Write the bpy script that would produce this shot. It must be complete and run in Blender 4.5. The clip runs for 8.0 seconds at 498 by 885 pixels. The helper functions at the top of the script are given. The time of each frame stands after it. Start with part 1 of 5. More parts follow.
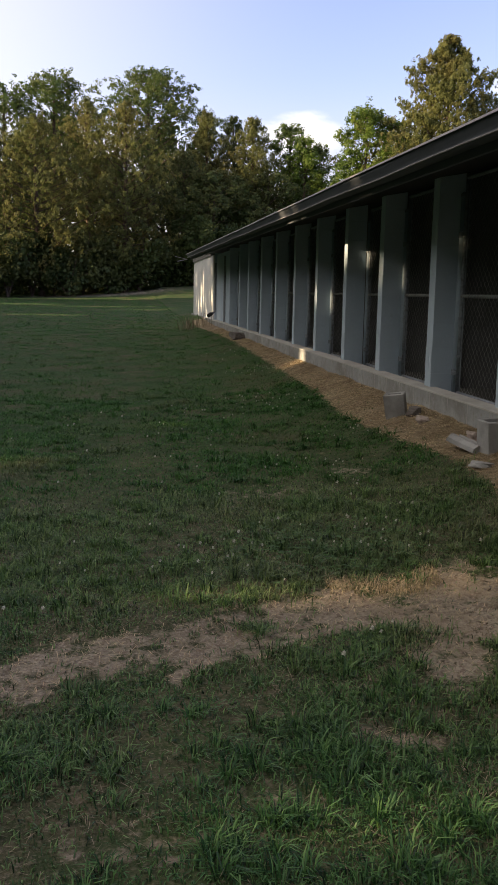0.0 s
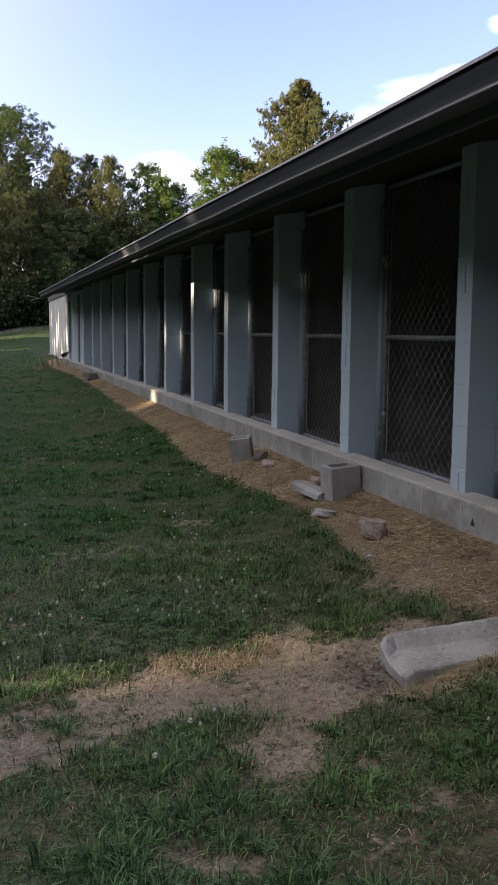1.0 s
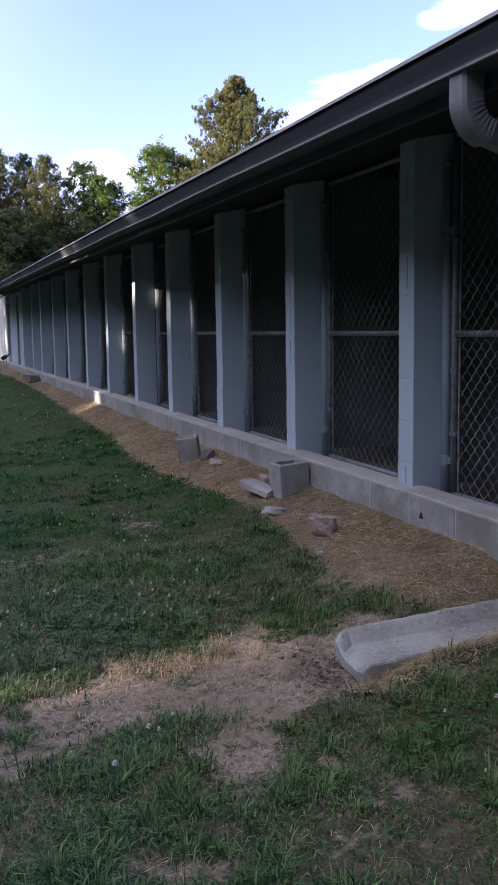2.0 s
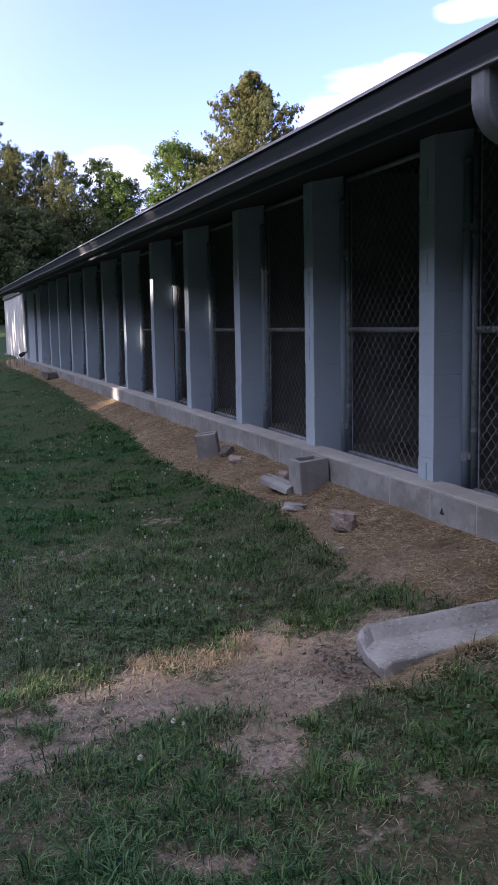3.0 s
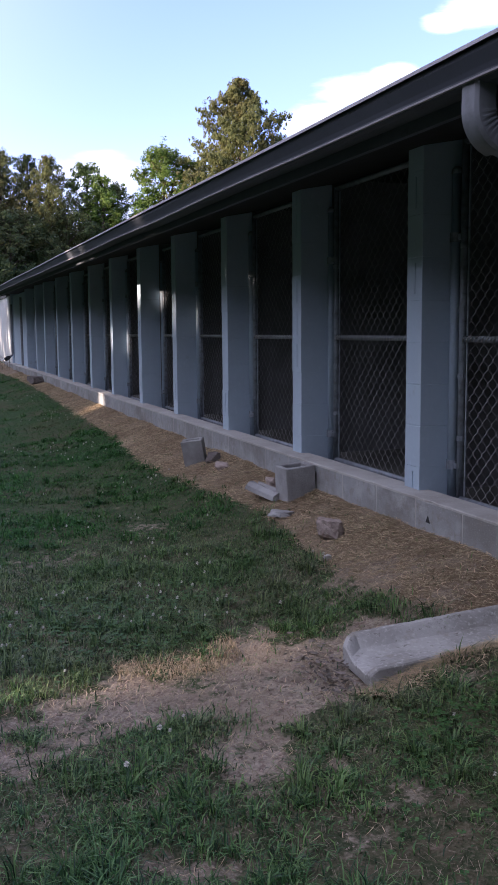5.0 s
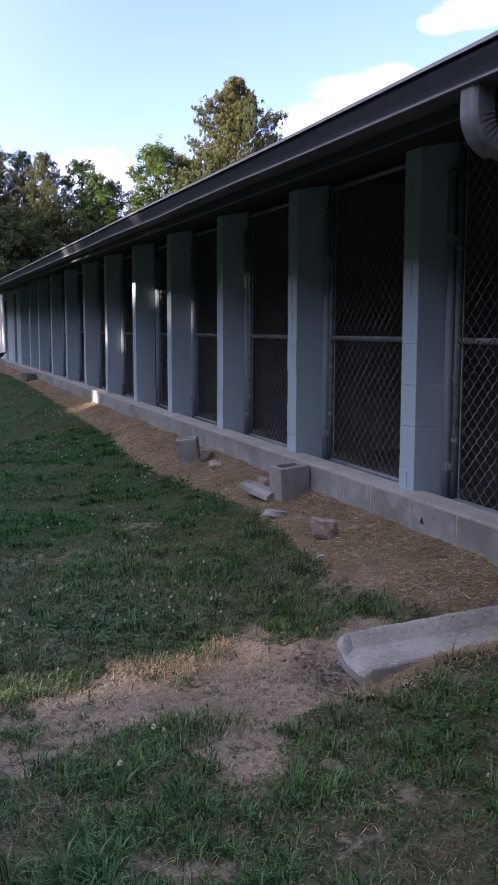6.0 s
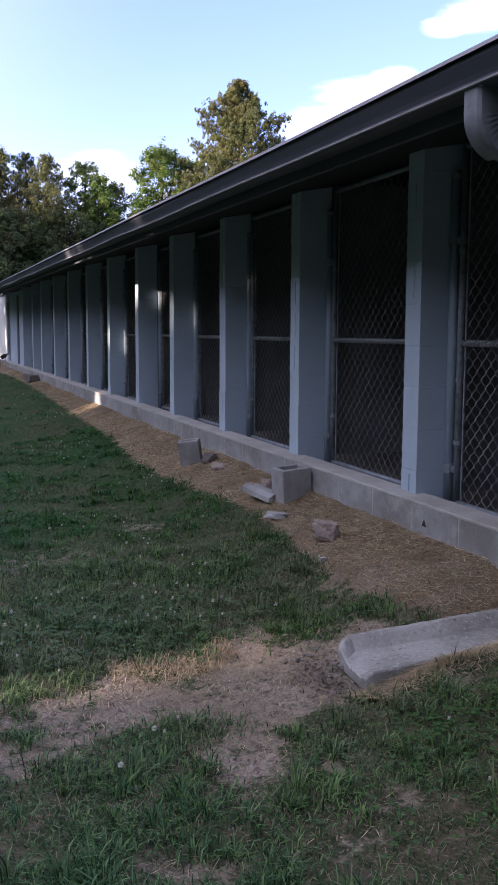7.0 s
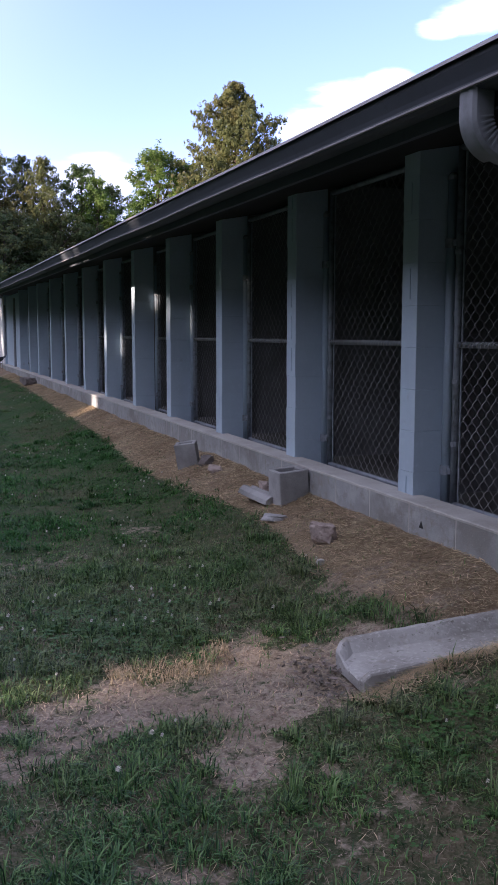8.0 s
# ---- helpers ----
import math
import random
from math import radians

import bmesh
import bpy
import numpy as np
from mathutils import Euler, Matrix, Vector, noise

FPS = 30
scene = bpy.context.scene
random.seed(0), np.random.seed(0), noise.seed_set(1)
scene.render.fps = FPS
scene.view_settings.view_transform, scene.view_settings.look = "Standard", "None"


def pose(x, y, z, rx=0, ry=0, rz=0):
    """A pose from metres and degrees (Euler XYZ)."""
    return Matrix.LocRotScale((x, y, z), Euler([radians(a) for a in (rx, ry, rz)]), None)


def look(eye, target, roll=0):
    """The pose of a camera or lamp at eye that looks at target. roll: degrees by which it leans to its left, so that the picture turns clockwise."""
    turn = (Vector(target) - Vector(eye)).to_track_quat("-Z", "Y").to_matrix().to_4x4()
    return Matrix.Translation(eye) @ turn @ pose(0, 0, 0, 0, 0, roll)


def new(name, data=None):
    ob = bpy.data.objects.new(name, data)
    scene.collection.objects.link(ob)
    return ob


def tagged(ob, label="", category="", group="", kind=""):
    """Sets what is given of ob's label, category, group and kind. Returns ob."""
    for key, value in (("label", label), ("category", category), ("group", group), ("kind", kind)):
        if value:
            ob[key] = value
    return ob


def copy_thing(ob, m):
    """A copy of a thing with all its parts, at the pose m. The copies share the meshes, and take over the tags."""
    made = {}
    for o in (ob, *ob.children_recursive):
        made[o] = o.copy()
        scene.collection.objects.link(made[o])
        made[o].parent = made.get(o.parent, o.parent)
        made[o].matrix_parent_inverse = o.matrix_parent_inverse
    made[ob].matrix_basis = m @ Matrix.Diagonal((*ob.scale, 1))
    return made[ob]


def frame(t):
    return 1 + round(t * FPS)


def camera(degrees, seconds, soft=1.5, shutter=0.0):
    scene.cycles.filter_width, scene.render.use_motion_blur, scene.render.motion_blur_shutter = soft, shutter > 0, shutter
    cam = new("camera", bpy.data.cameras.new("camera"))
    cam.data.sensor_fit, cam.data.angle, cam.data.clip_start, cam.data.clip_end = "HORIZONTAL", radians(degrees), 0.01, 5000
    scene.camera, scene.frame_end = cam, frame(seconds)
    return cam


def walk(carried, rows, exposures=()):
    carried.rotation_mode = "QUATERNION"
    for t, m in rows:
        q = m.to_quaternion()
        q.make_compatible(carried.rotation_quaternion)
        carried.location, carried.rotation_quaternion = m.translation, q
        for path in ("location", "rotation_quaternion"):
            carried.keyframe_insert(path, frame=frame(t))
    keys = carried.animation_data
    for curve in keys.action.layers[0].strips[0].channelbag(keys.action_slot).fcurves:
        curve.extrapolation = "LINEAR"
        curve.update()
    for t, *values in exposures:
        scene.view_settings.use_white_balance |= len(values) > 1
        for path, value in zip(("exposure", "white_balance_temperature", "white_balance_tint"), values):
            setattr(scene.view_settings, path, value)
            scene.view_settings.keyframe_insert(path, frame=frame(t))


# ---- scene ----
cam = camera(29.9, 8.0)
PATH = [
    (0, (-2.497, -0.746, 0.927), (-2.224, 1.21, 0.61), 1.2),
    (0.5, (-2.321, -0.536, 0.957), (-1.985, 1.415, 0.675), 1.1),
    (1, (-2.227, -0.413, 0.962), (-1.679, 1.496, 0.726), 0.5),
    (1.2, (-2.219, -0.396, 0.968), (-1.59, 1.49, 0.744), 0.3),
    (2.3, (-2.255, -0.399, 0.974), (-1.6, 1.474, 0.726), -1.0),
    (2.5, (-2.263, -0.408, 0.976), (-1.627, 1.472, 0.728), -1.0),
    (3, (-2.264, -0.405, 0.979), (-1.637, 1.477, 0.728), -1.1),
    (3.5, (-2.262, -0.402, 0.981), (-1.621, 1.477, 0.736), -1.1),
    (4, (-2.265, -0.407, 0.984), (-1.618, 1.471, 0.747), -1.1),
    (4.5, (-2.272, -0.409, 0.983), (-1.621, 1.467, 0.746), -0.8),
    (6, (-2.288, -0.406, 0.987), (-1.615, 1.462, 0.746), 0.1),
    (6.5, (-2.289, -0.404, 0.983), (-1.617, 1.465, 0.743), 0.3),
    (7, (-2.287, -0.402, 0.984), (-1.618, 1.468, 0.748), 0.3),
    (7.5, (-2.286, -0.403, 0.984), (-1.614, 1.466, 0.752), 0.3),
    (8, (-2.284, -0.399, 0.986), (-1.609, 1.47, 0.754), 0.1),
]
EXPOSURES = [(0.0, 1.27, 7100, 10), (0.6, 1.41, 6750, 11), (1.3, 1.62, 5950, 20), (2.4, 1.70, 5450, 26), (8.0, 1.70, 5450, 26)]
walk(cam, [(t, look(eye, target, roll)) for t, eye, target, roll in PATH], EXPOSURES)

CLOUDS = [(33.5, 17.6, 2.6, 0.9), (30.8, 17.0, 1.2, 0.5), (24.2, 11.8, 2.6, 1.3), (26.2, 13.6, 2.4, 1.0), (28.0, 14.6, 1.3, 0.5), (10.5, 9.0, 2.6, 1.3), (-1.0, 8.0, 5.0, 1.2), (-60, 20, 9, 3), (140, 24, 10, 3), (245, 16, 12, 3), (80, 30, 8, 3)]   # azimuth, height, half width, half height in degrees
SPLASH_AT = (-0.875, 2.475, -0.228, 0, -5.0, -4)
# ---- world, sun and exposure ----
SUN_TRAVEL = Vector((0.98, -0.02, -0.335)).normalized()   # the way the low evening sun shines
world = bpy.data.worlds.new("evening_sky")
scene.world = world
world.use_nodes = True
wn, wl = world.node_tree.nodes, world.node_tree.links
wn.clear()
w_out = wn.new("ShaderNodeOutputWorld")
w_bg = wn.new("ShaderNodeBackground")
sky = wn.new("ShaderNodeTexSky")
sky.sky_type = "NISHITA"
sky.sun_disc = False
sky.sun_elevation = math.asin(-SUN_TRAVEL.z)
sky.sun_rotation = math.atan2(-SUN_TRAVEL.x, -SUN_TRAVEL.y)
sky.air_density, sky.dust_density, sky.ozone_density = 1.0, 1.0, 1.0
w_bg.inputs["Strength"].default_value = 0.12
coord = wn.new("ShaderNodeTexCoord")


def w_math(op, a, b=None):
    n = wn.new("ShaderNodeMath")
    n.operation = op
    for i, v in enumerate((a, b)):
        if v is None:
            continue
        if isinstance(v, (int, float)):
            n.inputs[i].default_value = v
        else:
            wl.new(v, n.inputs[i])
    return n.outputs[0]


# clouds: soft heaps in a few directions of the sky, their edges broken by noise
w_noise = wn.new("ShaderNodeTexNoise")
w_noise.inputs["Scale"].default_value = 15.0
w_noise.inputs["Detail"].default_value = 9.0
w_noise.inputs["Roughness"].default_value = 0.6
w_map = wn.new("ShaderNodeMapping")
w_map.inputs["Scale"].default_value = (1.0, 1.0, 3.4)
wl.new(coord.outputs["Generated"], w_map.inputs["Vector"])
wl.new(w_map.outputs[0], w_noise.inputs["Vector"])
cloud = None
for az, el, half_w, half_h in CLOUDS:
    to = Vector((math.sin(radians(az)) * math.cos(radians(el)), math.cos(radians(az)) * math.cos(radians(el)), math.sin(radians(el))))
    side = Vector((math.cos(radians(az)), -math.sin(radians(az)), 0))
    up = side.cross(to)
    dots = []
    for v, half in ((side, half_w), (up, half_h)):
        d = wn.new("ShaderNodeVectorMath")
        d.operation = "DOT_PRODUCT"
        wl.new(coord.outputs["Generated"], d.inputs[0])
        d.inputs[1].default_value = v / math.sin(radians(half))
        dots.append(d.outputs["Value"])
    front = wn.new("ShaderNodeVectorMath")
    front.operation = "DOT_PRODUCT"
    wl.new(coord.outputs["Generated"], front.inputs[0])
    front.inputs[1].default_value = to
    r2 = w_math("ADD", w_math("MULTIPLY", dots[0], dots[0]), w_math("MULTIPLY", dots[1], dots[1]))
    body = w_math("MAXIMUM", w_math("SUBTRACT", 1.25, r2), -1.6)
    body = w_math("SUBTRACT", w_math("MULTIPLY", w_math("ADD", body, 1.6), w_math("GREATER_THAN", front.outputs["Value"], 0.0)), 1.6)
    cloud = body if cloud is None else w_math("MAXIMUM", cloud, body)
puff = w_math("ADD", cloud, w_math("MULTIPLY", w_math("SUBTRACT", w_noise.outputs["Fac"], 0.5), 3.0))
ramp = wn.new("ShaderNodeMapRange")
ramp.interpolation_type = "SMOOTHSTEP"
ramp.inputs["From Min"].default_value = -0.2
ramp.inputs["From Max"].default_value = 1.5
wl.new(puff, ramp.inputs["Value"])
w_mix = wn.new("ShaderNodeMix")
w_mix.data_type = "RGBA"
wl.new(ramp.outputs[0], w_mix.inputs["Factor"])
# the hazy glow of the evening sky round the sun, fading out to the blue of the other side
w_toward = wn.new("ShaderNodeVectorMath")
w_toward.operation = "DOT_PRODUCT"
wl.new(coord.outputs["Generated"], w_toward.inputs[0])
w_toward.inputs[1].default_value = -SUN_TRAVEL
w_near = wn.new("ShaderNodeMapRange")
w_near.interpolation_type = "SMOOTHSTEP"
for key, v in (("From Min", -0.13), ("From Max", 0.6), ("To Min", 0.0), ("To Max", 0.9)):
    w_near.inputs[key].default_value = v
wl.new(w_toward.outputs["Value"], w_near.inputs["Value"])
w_glow = wn.new("ShaderNodeMix")
w_glow.data_type = "RGBA"
wl.new(w_near.outputs[0], w_glow.inputs["Factor"])
w_tone = wn.new("ShaderNodeMix")
w_tone.data_type, w_tone.blend_type = "RGBA", "MULTIPLY"
w_tone.inputs["Factor"].default_value = 1.0
wl.new(sky.outputs[0], w_tone.inputs[6])
w_tone.inputs[7].default_value = (0.98, 0.875, 1.13, 1)
wl.new(w_tone.outputs[2], w_glow.inputs[6])
w_glow.inputs[7].default_value = (4.8, 4.65, 4.4, 1)
wl.new(w_glow.outputs[2], w_mix.inputs[6])
w_mix.inputs[7].default_value = (5.0, 5.0, 5.0, 1)
# summer haze: the sky whitens towards the horizon, all round
w_sep = wn.new("ShaderNodeSeparateXYZ")
wl.new(coord.outputs["Generated"], w_sep.inputs[0])
w_haze = wn.new("ShaderNodeMapRange")
w_haze.interpolation_type = "SMOOTHSTEP"
for key, v in (("From Min", 0.04), ("From Max", 0.22), ("To Min", 0.9), ("To Max", 0.0)):
    w_haze.inputs[key].default_value = v
wl.new(w_sep.outputs["Z"], w_haze.inputs["Value"])
w_white = wn.new("ShaderNodeMix")
w_white.data_type = "RGBA"
wl.new(w_haze.outputs[0], w_white.inputs["Factor"])
wl.new(w_mix.outputs[2], w_white.inputs[6])
w_white.inputs[7].default_value = (3.1, 3.1, 3.1, 1)
wl.new(w_white.outputs[2], w_bg.inputs["Color"])
wl.new(w_bg.outputs[0], w_out.inputs[0])

sun_lamp = bpy.data.lights.new("sun", "SUN")
sun_lamp.energy, sun_lamp.angle, sun_lamp.color = 5.0, radians(0.53), (1.0, 0.78, 0.50)
sun = new("sun", sun_lamp)
sun.matrix_world = look((0, 0, 30), Vector((0, 0, 30)) + SUN_TRAVEL)


# ---- materials ----
def material(name, base, rough=0.8, metal=0.0, vary=(), bump=(), spec=0.5, rand=0.0, island=0.0, through_light=0.0):
    """vary: (scale, colour, low, high, detail) layers mixed over the base by noise; bump: (scale, strength, metres)."""
    m = bpy.data.materials.new(name)
    m.use_nodes = True
    nt = m.node_tree
    n, l = nt.nodes, nt.links
    b = n["Principled BSDF"]
    b.inputs["Roughness"].default_value = rough
    b.inputs["Metallic"].default_value = metal
    b.inputs["Specular IOR Level"].default_value = spec
    tc = n.new("ShaderNodeTexCoord")
    geo = n.new("ShaderNodeNewGeometry")
    col = n.new("ShaderNodeRGB")
    col.outputs[0].default_value = (*base, 1)
    col = col.outputs[0]
    for scale, colour, low, high, detail in vary:
        t = n.new("ShaderNodeTexNoise")
        t.inputs["Scale"].default_value = scale
        t.inputs["Detail"].default_value = detail
        t.inputs["Roughness"].default_value = 0.62
        l.new(geo.outputs["Position"], t.inputs["Vector"])
        r = n.new("ShaderNodeMapRange")
        r.inputs["From Min"].default_value, r.inputs["From Max"].default_value = low, high
        l.new(t.outputs["Fac"], r.inputs["Value"])
        x = n.new("ShaderNodeMix")
        x.data_type = "RGBA"
        l.new(r.outputs[0], x.inputs["Factor"])
        l.new(col, x.inputs[6])
        x.inputs[7].default_value = (*colour, 1)
        col = x.outputs[2]
    if rand or island:
        hsv = n.new("ShaderNodeHueSaturation")
        src = geo.outputs["Random Per Island"]
        if rand:
            src = n.new("ShaderNodeObjectInfo").outputs["Random"]
        amount = rand or island
        r = n.new("ShaderNodeMapRange")
        r.inputs["To Min"].default_value, r.inputs["To Max"].default_value = 1 - amount, 1 + amount
        l.new(src, r.inputs["Value"])
        l.new(r.outputs[0], hsv.inputs["Value"])
        r2 = n.new("ShaderNodeMapRange")
        r2.inputs["To Min"].default_value, r2.inputs["To Max"].default_value = 0.5 + 0.045 * amount, 0.5 - 0.045 * amount
        l.new(src, r2.inputs["Value"])
        l.new(r2.outputs[0], hsv.inputs["Hue"])
        l.new(col, hsv.inputs["Color"])
        col = hsv.outputs[0]
    l.new(col, b.inputs["Base Color"])
    last = None
    for scale, strength, metres in bump:
        t = n.new("ShaderNodeTexNoise")
        t.inputs["Scale"].default_value = scale
        t.inputs["Detail"].default_value = 5.0
        l.new(geo.outputs["Position"], t.inputs["Vector"])
        u = n.new("ShaderNodeBump")
        u.inputs["Strength"].default_value = strength
        u.inputs["Distance"].default_value = metres
        l.new(t.outputs["Fac"], u.inputs["Height"])
        if last:
            l.new(last, u.inputs["Normal"])
        last = u.outputs[0]
    if last:
        l.new(last, b.inputs["Normal"])
    if through_light:
        tr = n.new("ShaderNodeBsdfTranslucent")
        l.new(col, tr.inputs["Color"])
        ms = n.new("ShaderNodeMixShader")
        ms.inputs[0].default_value = through_light
        l.new(b.outputs[0], ms.inputs[1])
        l.new(tr.outputs[0], ms.inputs[2])
        l.new(ms.outputs[0], n["Material Output"].inputs["Surface"])
    return m


M = {}
M["paint"] = material("blue_grey_block_paint", (0.45, 0.55, 0.655), 0.62, vary=[(1.6, (0.40, 0.485, 0.575), 0.42, 0.75, 4), (38, (0.49, 0.585, 0.685), 0.54, 0.8, 3), (7, (0.35, 0.40, 0.455), 0.64, 0.82, 6)],
                     bump=[(130, 0.25, 0.003), (18, 0.12, 0.006)], rand=0.012)
M["concrete"] = material("weathered_block_concrete", (0.315, 0.325, 0.332), 0.92, vary=[(1.7, (0.22, 0.215, 0.205), 0.42, 0.64, 7), (5, (0.41, 0.415, 0.42), 0.48, 0.72, 7), (19, (0.235, 0.222, 0.20), 0.53, 0.72, 7), (150, (0.46, 0.455, 0.445), 0.58, 0.78, 3)],
                        bump=[(170, 0.5, 0.004), (28, 0.35, 0.012)], rand=0.03, spec=0.2)
M["mortar"] = material("pale_mortar", (0.46, 0.45, 0.43), 0.95, vary=[(3.5, (0.35, 0.335, 0.31), 0.42, 0.7, 5), (60, (0.53, 0.52, 0.50), 0.55, 0.8, 4)], bump=[(70, 0.5, 0.006)], spec=0.2)
M["loose_block"] = material("grey_loose_block", (0.36, 0.357, 0.36), 0.94, vary=[(5, (0.21, 0.205, 0.205), 0.4, 0.7, 6), (75, (0.31, 0.31, 0.32), 0.54, 0.75, 4)], bump=[(150, 0.6, 0.005), (22, 0.3, 0.012)], spec=0.15)
M["splash"] = material("pale_cast_concrete", (0.35, 0.342, 0.33), 0.88, vary=[(5, (0.21, 0.20, 0.185), 0.42, 0.66, 7), (60, (0.44, 0.43, 0.41), 0.53, 0.72, 4), (38, (0.13, 0.12, 0.10), 0.60, 0.70, 8), (9, (0.22, 0.195, 0.155), 0.58, 0.72, 6)], bump=[(130, 0.6, 0.004), (16, 0.4, 0.012)], spec=0.25)
M["rock"] = material("reddish_broken_rock", (0.36, 0.30, 0.27), 0.92, vary=[(26, (0.22, 0.17, 0.15), 0.46, 0.70, 7), (11, (0.44, 0.36, 0.335), 0.52, 0.75, 5)], bump=[(55, 0.8, 0.014), (16, 0.5, 0.02)], spec=0.2)
M["dark_rock"] = material("dark_stone", (0.13, 0.115, 0.11), 0.9, vary=[(20, (0.20, 0.175, 0.165), 0.45, 0.75, 5)], bump=[(50, 0.5, 0.008)], spec=0.25)
M["steel"] = material("galvanised_steel", (0.27, 0.30, 0.345), 0.55, 0.25, vary=[(25, (0.15, 0.155, 0.17), 0.45, 0.7, 5)], bump=[(60, 0.1, 0.002)])
M["post"] = material("blue_grey_painted_pipe", (0.34, 0.42, 0.51), 0.55, 0.0, vary=[(14, (0.31, 0.37, 0.44), 0.52, 0.72, 5)])
M["wire"] = material("chain_link_wire", (0.42, 0.425, 0.415), 0.5, 0.25, vary=[(9, (0.20, 0.195, 0.18), 0.45, 0.66, 4)])
M["gutter"] = material("dark_grey_gutter_enamel", (0.080, 0.088, 0.108), 0.6, vary=[(2.0, (0.10, 0.11, 0.13), 0.45, 0.75, 4), (26, (0.06, 0.066, 0.078), 0.58, 0.8, 6)], bump=[(3.5, 0.15, 0.01)], spec=0.22)
M["drip"] = material("weathered_drip_edge", (0.308, 0.287, 0.308), 0.55, vary=[(9, (0.210, 0.196, 0.210), 0.45, 0.7, 5)])
# near-black: the deep shade under the eave is put into this colour
M["soffit"] = material("shade_toned_soffit", (0.013, 0.012, 0.014), 0.9, vary=[(6, (0.020, 0.018, 0.02), 0.45, 0.7, 4)])
M["roof"] = material("weathered_roof_sheet", (0.16, 0.15, 0.15), 0.6, vary=[(3, (0.21, 0.2, 0.19), 0.4, 0.7, 5)])
M["spout"] = material("grey_painted_downspout", (0.20, 0.21, 0.235), 0.5, vary=[(18, (0.14, 0.145, 0.16), 0.45, 0.72, 5)])
M["white"] = material("white_wall_paint", (0.72, 0.72, 0.73), 0.6, vary=[(3, (0.6, 0.6, 0.6), 0.5, 0.75, 4), (22, (0.55, 0.53, 0.5), 0.62, 0.8, 5)], bump=[(40, 0.1, 0.003)])
# grey paint darkened: part of the runs' shade is put into its colour
M["inner"] = material("shade_toned_interior_paint", (0.20, 0.205, 0.215), 0.85, vary=[(4, (0.15, 0.152, 0.158), 0.4, 0.7, 5)])
# slab far darker than concrete, to carry the shade inside the runs
M["floor"] = material("shade_toned_slab_concrete", (0.085, 0.086, 0.080), 0.9, vary=[(5, (0.060, 0.060, 0.056), 0.4, 0.7, 5), (1.2, (0.11, 0.108, 0.095), 0.45, 0.7, 4)], bump=[(90, 0.2, 0.003)])
M["black"] = material("black_rubber_and_hole_shade", (0.015, 0.015, 0.017), 0.6)
M["bark"] = material("grey_brown_bark", (0.10, 0.075, 0.058), 0.95, vary=[(7, (0.06, 0.045, 0.036), 0.4, 0.7, 6)], bump=[(25, 0.7, 0.03)], spec=0.15)
# needles in two tones: this one has warm evening sunlight in its colour
M["pine"] = material("sunlit_pine_needles", (0.150, 0.165, 0.058), 0.65, vary=[(0.35, (0.200, 0.178, 0.066), 0.44, 0.66, 4), (1.6, (0.105, 0.122, 0.042), 0.5, 0.66, 3)], island=0.12, through_light=0.5, spec=0.25)
# the same needles with shade put into their colour
M["pine_shaded"] = material("shaded_pine_needles", (0.060, 0.088, 0.032), 0.65, vary=[(0.4, (0.090, 0.098, 0.034), 0.45, 0.68, 3)], island=0.18, through_light=0.3, spec=0.25)
M["leaf"] = material("bright_green_leaves", (0.102, 0.168, 0.026), 0.55, vary=[(0.6, (0.144, 0.198, 0.036), 0.42, 0.68, 3)], island=0.18, through_light=0.4, spec=0.3)
M["leaf_mid"] = material("mid_green_leaves", (0.069, 0.110, 0.027), 0.55, vary=[(0.5, (0.106, 0.131, 0.035), 0.42, 0.68, 3)], island=0.18, through_light=0.4, spec=0.3)
# leaves of the understory, darkened in colour to stand for shade
M["leaf_shaded"] = material("shaded_understory_leaves", (0.058, 0.085, 0.027), 0.6, vary=[(0.4, (0.105, 0.108, 0.036), 0.45, 0.7, 3)], island=0.18, through_light=0.35, spec=0.25)
M["blade"] = material("grass_blades", (0.086, 0.170, 0.052), 0.45, vary=[(1.1, (0.130, 0.160, 0.074), 0.42, 0.64, 4), (0.35, (0.060, 0.158, 0.050), 0.45, 0.62, 3)], island=0.85, through_light=0.3, spec=0.35)
M["lush"] = material("lush_grass_blades", (0.045, 0.142, 0.030), 0.55, vary=[(0.9, (0.085, 0.130, 0.044), 0.44, 0.66, 5), (0.22, (0.036, 0.130, 0.028), 0.42, 0.60, 3), (0.6, (0.115, 0.115, 0.06), 0.55, 0.70, 4), (3.5, (0.026, 0.085, 0.022), 0.52, 0.68, 4)], island=0.5, through_light=0.35, spec=0.25)
M["dry"] = material("dry_grass_blades", (0.29, 0.24, 0.17), 0.75, vary=[(3, (0.17, 0.14, 0.10), 0.42, 0.66, 4)], island=0.5, through_light=0.2, spec=0.25)
M["straw"] = material("loose_straw", (0.48, 0.39, 0.24), 0.7, vary=[(3, (0.30, 0.225, 0.135), 0.42, 0.66, 5)], island=0.5, through_light=0.1, spec=0.3)
M["clover"] = material("clover_leaves", (0.063, 0.140, 0.039), 0.5, island=0.25, through_light=0.35, spec=0.4)
M["litter"] = material("dead_leaf_litter", (0.175, 0.150, 0.130), 0.85, island=0.5, through_light=0.1, spec=0.2)
M["bloom"] = material("white_clover_blooms", (0.66, 0.63, 0.56), 0.8, island=0.15)
M["pebble"] = material("dirt_clods", (0.31, 0.25, 0.20), 0.95, island=0.4, bump=[(80, 0.4, 0.004)], spec=0.1)


